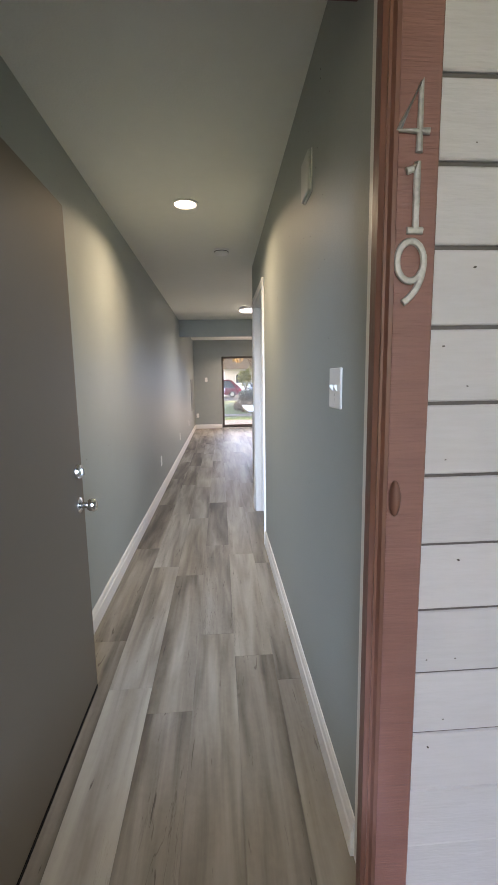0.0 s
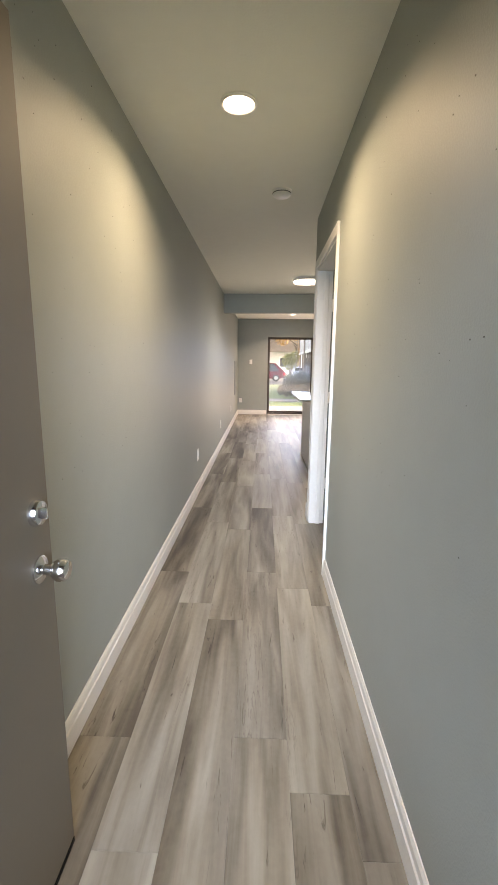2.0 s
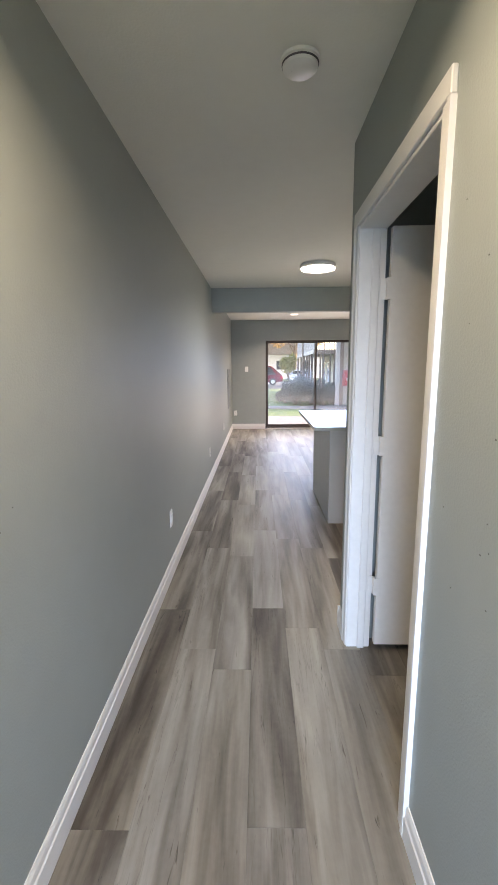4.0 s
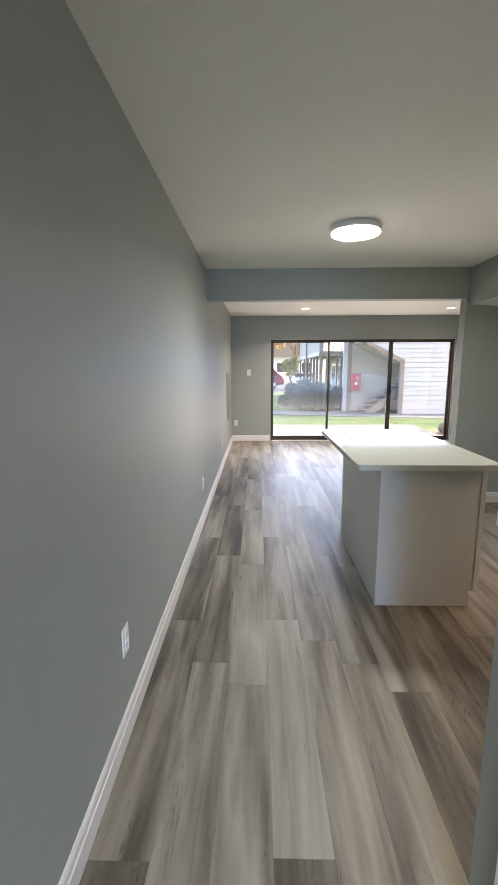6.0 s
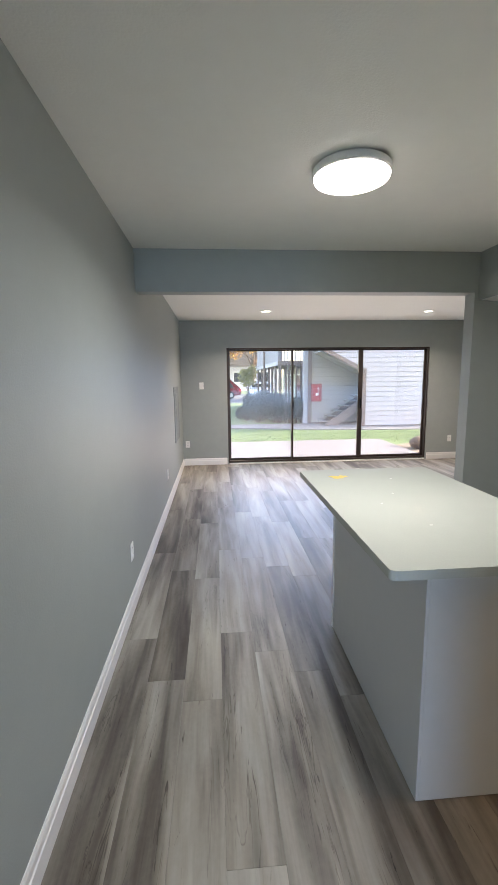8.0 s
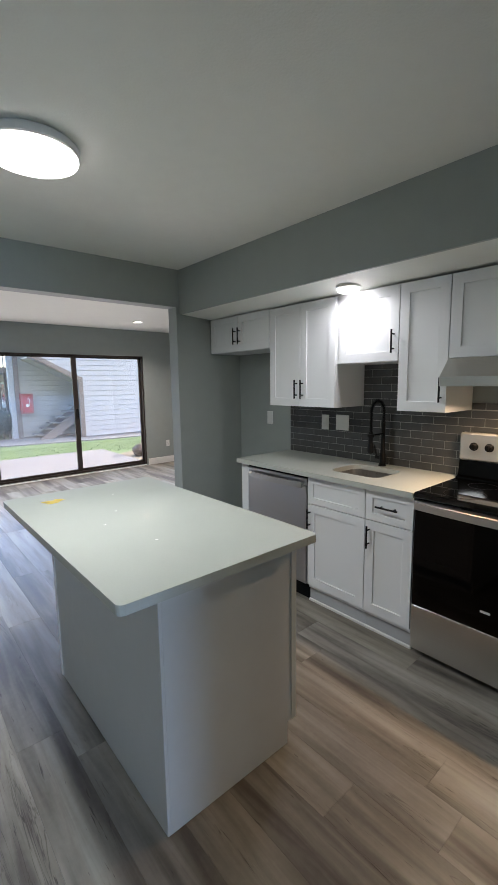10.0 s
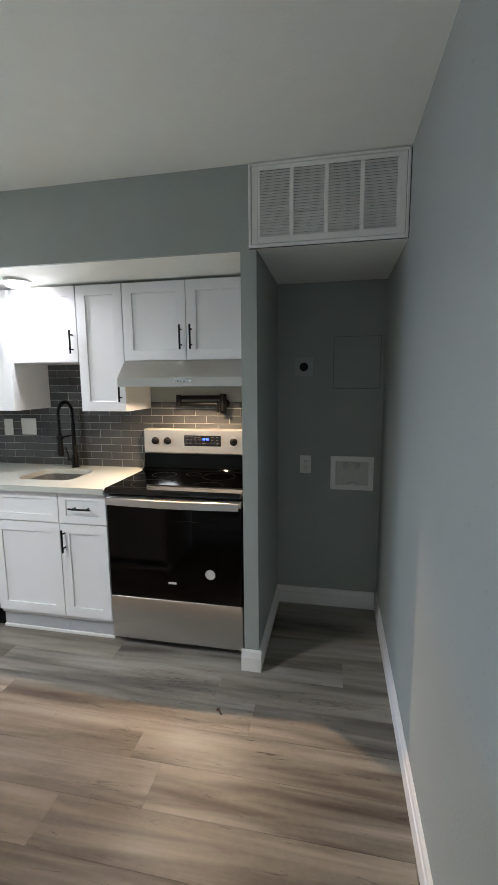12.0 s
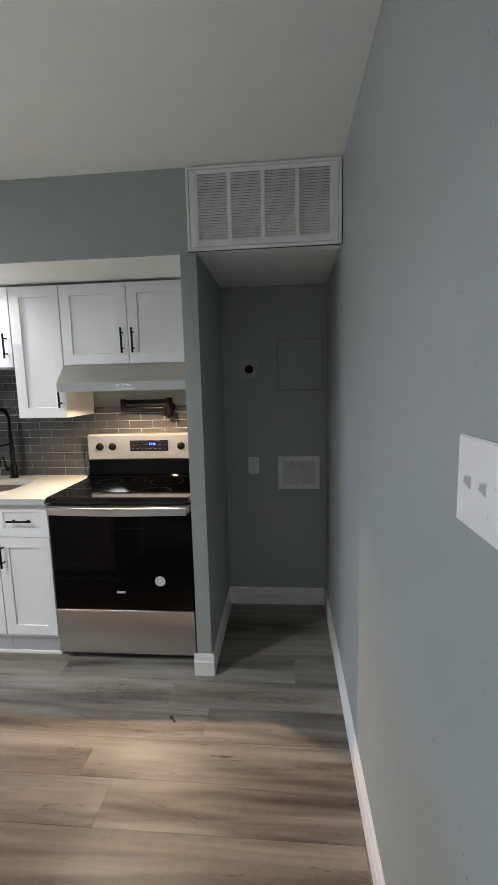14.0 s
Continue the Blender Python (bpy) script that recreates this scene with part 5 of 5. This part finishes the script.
def stair_building():
    """The neighbouring two-storey block: white lap siding, an open stair recess with a sloping edge, tan trims."""
    ob = thing("stair_building", AWAY, "two-storey building in pale lap siding with an open stair", "building")
    y0, y1, top = 17.30, 18.35, 6.4
    part("wall", boxes((5.26, 16, y0, y0 + 0.18, -0.3, top)), LAPDARK, ob)
    bm = bmesh.new()
    prism(bm, [(3.98, 2.36), (5.2599, 1.70), (5.2599, top), (3.98, top)], "y", y0, y0 + 0.18)
    part("wall", bm, LAPDARK, ob)
    part("wall", boxes((3.72, 7.2, y1, y1 + 0.18, -0.3, top)), LAPDARK, ob)
    part("wall", boxes((7.2, 16, y0 + 0.181, 27, -0.3, top)), SIDING2, ob)
    part("wall", boxes((5.35, 7.2, y1 + 0.181, 24, -0.3, top)), SIDING2, ob)
    pitch = 0.155
    rows, z = [], GZ + 0.036
    while z < 5.2:
        a = 5.38 if z < 1.60 else (3.98 if z > 2.31 else 5.38 - (z + 0.11 - 1.66) / 0.76 * 1.40)
        rows.append((z, a, 13.0))
        z += pitch
    # front boards take the darkened siding colour in place of shade
    lap_boards(ob, rows, y0, pitch, SIDING_SHADED)
    rows, z = [], GZ + 0.06
    while z < 3.0:
        rows.append((z, 3.86, 7.15))
        z += pitch
    lap_boards(ob, rows, y1, pitch, SIDING2)
    part("footing", boxes((5.32, 16, y0 - 0.012, y0 - 0.0005, -0.3, GZ + 0.034)), CONCRETE, ob)
    part("end_wall", boxes((3.575, 3.7195, y1 - 0.02, y1 + 0.17, -0.3, 5.0)), SIDING_SHADED, ob)
    part("corner_post", boxes((3.72, 3.85, y1 - 0.06, y1 - 0.0005, -0.3, 5.0)), TANTRIM, ob)
    part("opening_post", boxes((5.24, 5.37, y0 - 0.05, y0 - 0.0005, -0.3, 1.74)), TANTRIM, ob)
    bm = bmesh.new()
    prism(bm, [(3.93, 2.30), (5.28, 1.60), (5.34, 1.72), (3.97, 2.43)], "y", y0 - 0.06, y0 - 0.0255)
    part("sloping_trim", bm, TANTRIM, ob)
    bm = bmesh.new()
    prism(bm, [(3.93, 2.28), (5.34, 1.58), (5.34, 1.62), (3.93, 2.32)], "y", y0 + 0.181, y1 - 0.001)
    part("upper_flight_underside", bm, SIDING2, ob)
    part("landing_edge", boxes((3.70, 4.02, y0 - 0.06, y0 - 0.026, 2.32, 2.52)), TANTRIM, ob)
    part("roof", boxes((3.4, 16.4, y0 - 0.5, 27.3, top, top + 0.25)), ROOF, ob)


def stairs():
    ob = thing("outdoor_stairs", AWAY @ Matrix.Translation((4.06, 17.55, GZ)), "tan wooden outdoor stairs with open treads", "stairs")
    n, rise, run, wd = 8, 0.165, 0.225, 0.72
    for k in range(n):
        part("tread", boxes((k * run, k * run + 0.24, 0.04, wd - 0.04, (k + 1) * rise - 0.035, (k + 1) * rise), bevel=0.004), CONCRETE, ob)
    for y in (0.0, wd - 0.04):
        bm = bmesh.new()
        prism(bm, [(0.0, 0.0), (0.42, 0.0), (n * run + 0.2, n * rise - 0.24), (n * run + 0.2, n * rise + 0.10)], "y", y, y + 0.039)
        part("stringer", bm, TANTRIM, ob)


def extinguisher():
    ob = thing("fire_extinguisher_cabinet", AWAY @ Matrix.Translation((3.99, 18.32, 0.66)), "red fire extinguisher cabinet on the siding", "fire extinguisher")
    part("case", boxes((-0.17, 0.17, -0.16, 0.0, 0, 0.60), bevel=0.008), RED, ob)
    part("door_frame", boxes((-0.17, -0.12, -0.172, -0.1601, 0, 0.60), (0.12, 0.17, -0.172, -0.1601, 0, 0.60), (-0.12, 0.12, -0.172, -0.1601, 0, 0.05), (-0.12, 0.12, -0.172, -0.1601, 0.55, 0.60)), mat("dull_red_frame", (0.26, 0.05, 0.05), 0.5), ob)
    e = bmesh.new()
    lathe(e, [(0.06, 0.08), (0.062, 0.10), (0.062, 0.32), (0.045, 0.37), (0.02, 0.39), (0.02, 0.43)], 20, Matrix.Translation((0, -0.10, 0)))
    p = part("cylinder", e, RED, ob, smooth=True)
    part("label", boxes((-0.035, 0.035, -0.1655, -0.1635, 0.20, 0.29)), WHITEPL, p, "white label")
    part("hose", tube(bmesh.new(), [(0, -0.168, 0.42), (0.05, -0.168, 0.47), (0.075, -0.168, 0.40), (0.06, -0.168, 0.22)], 0.010, 6), WHITEPL, ob)


def balcony_house():
    """The block behind the hedge: a solid grey upper storey running back, an open balcony at its near end, posts below."""
    ob = thing("balcony_building", (3.07, 20.9, GFAR), "grey apartment block with a balcony on wooden posts", "building")
    lean = pose(0, 0, 0, 0, 0, -1.4)     # local x to the east, local y back along the block

    def add(name, bm, material, parent=None):
        bmesh.ops.transform(bm, matrix=lean, verts=bm.verts)
        return part(name, bm, material, parent or ob)
    b0, b1 = 2.29, 2.48                  # underside and top of the floor beam
    add("side_beam", boxes((0, 0.12, 0.13, 11.4, b0 + 0.02, b1), bevel=0.008), SIDING_SHADED)
    add("front_beam", boxes((0, 1.05, 0, 0.129, b0, b1), bevel=0.008), TANTRIM)
    add("floor", boxes((0.121, 4.6, 0.131, 11.4, b0 + 0.06, b1 - 0.02)), TANTRIM)
    add("upper_wall", boxes((0.02, 0.16, 0.13, 11.4, b1 + 0.001, 6.2)), GREYSIDE)
    add("downpipe", rod(bmesh.new(), (-0.05, 5.6, 0.0), (-0.05, 5.6, 6.2), 0.05, n=10), TANTRIM)
    add("back_wall", boxes((1.9, 4.6, 2.2, 2.35, b1 + 0.001, 6.2)), GREYSIDE)
    add("ground_wall", boxes((1.75, 1.9, 1.2, 11.4, -0.1, b0 + 0.0599)), SIDING2)
    for k in range(4):
        y = 1.9 + 2.4 * k
        w = add("window", boxes((1.70, 1.7499, y, y + 1.3, 0.6, 2.0)), TRIM)
        add("pane", boxes((1.69, 1.6999, y + 0.08, y + 1.22, 0.68, 1.92)), DARKGLASS, w)
    add("roof", boxes((-0.6, 4.8, -0.5, 12.0, 6.2, 6.45)), ROOF)
    add("top_rail", boxes((0.1, 1.05, 0.02, 0.09, b1 + 0.95, b1 + 1.02)), TANTRIM)
    for k in range(9):
        x = 0.14 + 0.108 * k
        add("baluster", boxes((x, x + 0.04, 0.035, 0.075, b1 + 0.0005, b1 + 0.9495)), SIDING_SHADED if k % 3 else TANTRIM)
    for x, w in ((0.03, 0.12), (0.28, 0.07), (0.41, 0.07), (0.72, 0.06), (0.90, 0.10)):
        add("post", boxes((x, x + w, 0.02, 0.02 + w, -0.1, b0 - 0.001), bevel=0.006), DARKTRIM)
    for y in (1.3, 2.6, 4.1, 5.9, 8.2, 11.1):
        add("post", boxes((0.01, 0.11, y, y + 0.10, -0.1, b0 + 0.019), bevel=0.006), DARKTRIM)


def parked_car(x, y, turn, paint, label, h=1.45, length=4.4):
    ob = thing("car", Matrix.Translation((*(AWAY @ Vector((x, y, 0))).xy, GFAR + 0.012)) @ pose(0, 0, 0, 0, 0, turn), label, "car", "parked cars")
    L, w = length / 2, 0.88
    bm = bmesh.new()
    prism(bm, [(-L, 0.35), (-L + 0.1, 0.78), (-L * 0.45, 0.90), (-L * 0.15, h), (L * 0.55, h), (L * 0.92, 0.92), (L, 0.80), (L, 0.35), (L * 0.75, 0.26), (-L * 0.8, 0.26)], "y", -w, w)
    bmesh.ops.bevel(bm, geom=list(bm.edges), offset=0.06, segments=2, affect="EDGES")
    part("body", bm, paint, ob, smooth=True)
    for s in (-1, 1):
        g = bmesh.new()
        prism(g, [(-L * 0.38, 0.93), (-L * 0.15, h - 0.09), (L * 0.50, h - 0.09), (L * 0.74, 0.95)], "y", s * (w + 0.002) - 0.004, s * (w + 0.002) + 0.004)
        part("side_window", g, DARKGLASS, ob)
        for px in (-L * 0.62, L * 0.60):
            wh = part("tyre", rod(bmesh.new(), (px, s * (w - 0.16), 0.32), (px, s * (w + 0.012), 0.32), 0.32, n=24), TYRE, ob)
            part("rim", rod(bmesh.new(), (px, s * (w + 0.010), 0.32), (px, s * (w + 0.018), 0.32), 0.19, n=18), STEEL, wh)
    part("windscreen", boxes((-L * 0.36, -L * 0.32, -w + 0.14, w - 0.14, 0.98, h - 0.12)), DARKGLASS, ob)
    for s in (-1, 1):
        part("headlight", boxes((-L - 0.004, -L + 0.06, s * 0.62 - 0.14, s * 0.62 + 0.14, 0.62, 0.74), bevel=0.01), WHITEPL, ob)
        part("tail_light", boxes((L - 0.24, L + 0.004, s * 0.77 - 0.115, s * 0.77 + 0.115, 0.60, 0.80), bevel=0.02), TAILRED, ob)


def far_house():
    ob = thing("far_house", AWAY @ Matrix.Translation((-1.5, 55, GZ)), "white far house with a grey roof", "house")
    part("wall", boxes((0, 10, 0, 8, 0, 2.9)), SIDING, ob)
    bm = bmesh.new()
    prism(bm, [(-0.5, 2.9), (10.5, 2.9), (5, 5.6)], "y", -0.6, 8.6)
    part("roof", bm, ROOF, ob)
    for x in (1.2, 4.2, 7.2):
        f = part("window", boxes((x, x + 1.3, -0.06, -0.001, 1.0, 2.3)), TRIM, ob)
        part("pane", boxes((x + 0.1, x + 1.2, -0.07, -0.0601, 1.1, 2.2)), DARKGLASS, f)


stair_building()
stairs()
extinguisher()
balcony_house()
far_house()
HEDGE = "dusty grey-green shrub in front of the balconies"
for i, (x, y, w, h) in enumerate(((2.1, 19.2, 0.7, 1.02), (2.7, 18.9, 0.75, 1.15), (3.2, 18.75, 0.6, 1.0), (1.75, 20.0, 0.45, 0.75), (2.55, 20.4, 0.8, 1.25))):
    shrub(x, y, w, h, 40 + i, LEAF, HEDGE)
tree(2.3, 27.5, 2.3, 0.55, 7, LEAFG, "young tree with yellow-green leaves", 700, 0.08)
tree(0.6, 48, 9.5, 4.0, 8, LEAFY, "tall tree with orange autumn leaves")
tree(4.6, 50, 8.0, 3.4, 9, LEAFY, "tree with orange autumn leaves")
tree(-3.4, 47, 8.5, 3.6, 10, LEAFY, "broad tree with orange autumn leaves")
tree(-8.0, 50, 10.0, 4.2, 11, LEAFY, "tall tree with orange autumn leaves")
parked_car(0.55, 37.5, 0, CARRED, "dark red car parked in the lot", 1.75, 4.6)
parked_car(3.9, 34.5, 80, CARSIL, "silver car parked in the lot")
parked_car(-1.1, 39.5, 82, CARSIL, "pale silver car parked in the lot")

# dirt and a stone beside the patio
bm = bmesh.new()
n = 22
prism(bm, [(5.35 + (0.72 + random.uniform(-0.12, 0.12)) * math.cos(2 * math.pi * k / n), 13.0 + (0.8 + random.uniform(-0.15, 0.1)) * math.sin(2 * math.pi * k / n)) for k in range(n)], "z", GZ - 0.02, GZ + 0.018)
structure("bare_ground", bm, DIRT, "patch of bare brown dirt beside the patio", "ground")
bm = bmesh.new()
bmesh.ops.create_icosphere(bm, subdivisions=3, radius=0.19)
for v in bm.verts:
    v.co = v.co * (1 + 0.22 * noise.noise(v.co * 6)) 
    v.co.z *= 0.78
    v.co += Vector((5.05, 12.98, GZ + 0.14))
solid("stone", bm, ROCK, "rounded brown stone on the dirt", "stone", smooth=True)

# grass blades on the near lawn
rng = random.Random(5)
vs, fs = [], []
for _ in range(14000):
    x, y = rng.uniform(-2.5, 8.5), rng.uniform(14.1, 16.05) if rng.random() < 0.8 else rng.uniform(11.6, 14.1)
    if y < 14.2 and x < 4.7 or (x - 5.35) ** 2 + (y - 13.0) ** 2 < 0.6:
        continue
    h, a, w = rng.uniform(0.008, 0.020), rng.uniform(0, 6.3), 0.006
    k = len(vs)
    vs += [(x - w * math.cos(a), y - w * math.sin(a), GZ), (x + w * math.cos(a), y + w * math.sin(a), GZ), (x + rng.uniform(-0.03, 0.03), y + rng.uniform(-0.03, 0.03), GZ + h)]
    fs.append((k, k + 1, k + 2))
me = bpy.data.meshes.new("grass")
me.from_pydata(vs, [], fs)
me.materials.append(GRASS)
tagged(new("grass", me), "short green grass blades of the lawn", "grass", kind="stuff")


# ---- tiles and planks ----
def backsplash():
    ob = structure("backsplash", boxes((XB - 0.008, XB - 0.0005, 4.412, 6.65, 0.9225, 1.3275), (XB - 0.008, XB - 0.0005, 5.464, 5.920, 1.3275, 1.6195),
                                       (XB - 0.008, XB - 0.0005, 4.412, 5.170, 1.3275, 1.372)), GROUT, "charcoal glass subway tile backsplash with pale grout", "backsplash")
    base = OFFSET[ob.name]
    th, tw, g = 0.0508, 0.1524, 0.0036
    shapes = {}

    def put(y0, y1, z0, z1):
        if y1 - y0 < 0.012 or z1 - z0 < 0.012:
            return
        key = (round(y1 - y0, 4), round(z1 - z0, 4))
        if key not in shapes:
            shapes[key] = mesh_of("tile", box(bmesh.new(), -0.0012, 0.0012, -key[0] / 2, key[0] / 2, -key[1] / 2, key[1] / 2, bevel=0.0006), TILE)
        t = new("tile", shapes[key])
        t.parent = ob
        t.location = Vector((XB - 0.0089, (y0 + y1) / 2, (z0 + z1) / 2)) - base
    row, z = 0, 0.9235
    while z < 1.62:
        z1 = z + th
        spans = [(4.412, 6.65, 1.3265)] if z < 1.31 else [(5.464, 5.920, 1.619)]
        if 1.31 < z < 1.36:
            spans.append((4.412, 5.170, 1.371))
        for a, b, zt in spans:
            y = 4.33 - (row % 2) * tw / 2
            while y < b:
                put(max(y, a) + g / 2, min(y + tw, b) - g / 2, z + g / 2, min(z1, zt) - g / 2)
                y += tw
        z, row = z1, row + 1


backsplash()


def planks():
    wd, ln = 0.1865, 1.24
    ends = {0: 5.065, 1: 3.464, 2: 3.313, 3: 3.84, 4: 4.886, 5: 3.466, 6: 4.521, 9: 4.94, 10: 4.62}
    shapes = {}
    rng = random.Random(3)
    base = OFFSET[floor.name]
    c, x = -1, 0.0145 - wd
    while x < XE:
        start = ends.get(c, rng.uniform(0, ln)) % ln - ln
        y = start
        while y < 11.34:
            x0, x1 = max(x, -0.01), min(x + wd, XE)
            y0, y1 = max(y, 0.16), min(y + ln, 11.34)
            skip = (y1 < 1.15 and x0 > XH) or (y1 < 3.5 and x0 > 2.8) or (y1 < YB and x0 > 3.55)
            if y1 - y0 > 0.03 and x1 - x0 > 0.008 and not skip:
                key = (round(x1 - x0, 3), round(y1 - y0, 3))
                if key not in shapes:
                    bm = bmesh.new()
                    a, b, e, z = (x1 - x0) / 2 - 0.0001, (y1 - y0) / 2 - 0.0001, 0.0009, 0.003
                    lo = [bm.verts.new(p) for p in ((-a, -b, z - 0.0008), (a, -b, z - 0.0008), (a, b, z - 0.0008), (-a, b, z - 0.0008))]
                    hi = [bm.verts.new(p) for p in ((-a + e, -b + e, z), (a - e, -b + e, z), (a - e, b - e, z), (-a + e, b - e, z))]
                    dn = [bm.verts.new((v.co.x, v.co.y, -0.003)) for v in lo]
                    bm.faces.new(hi)
                    for i in range(4):
                        j = (i + 1) % 4
                        bm.faces.new((lo[i], lo[j], hi[j], hi[i]))
                        bm.faces.new((dn[i], dn[j], lo[j], lo[i]))
                    shapes[key] = mesh_of("plank", bm, PLANK)
                p = new("plank", shapes[key])
                p.parent = floor
                p.location = Vector(((x0 + x1) / 2, (y0 + y1) / 2, -0.003)) - base
            y += ln
        x += wd
        c += 1


planks()
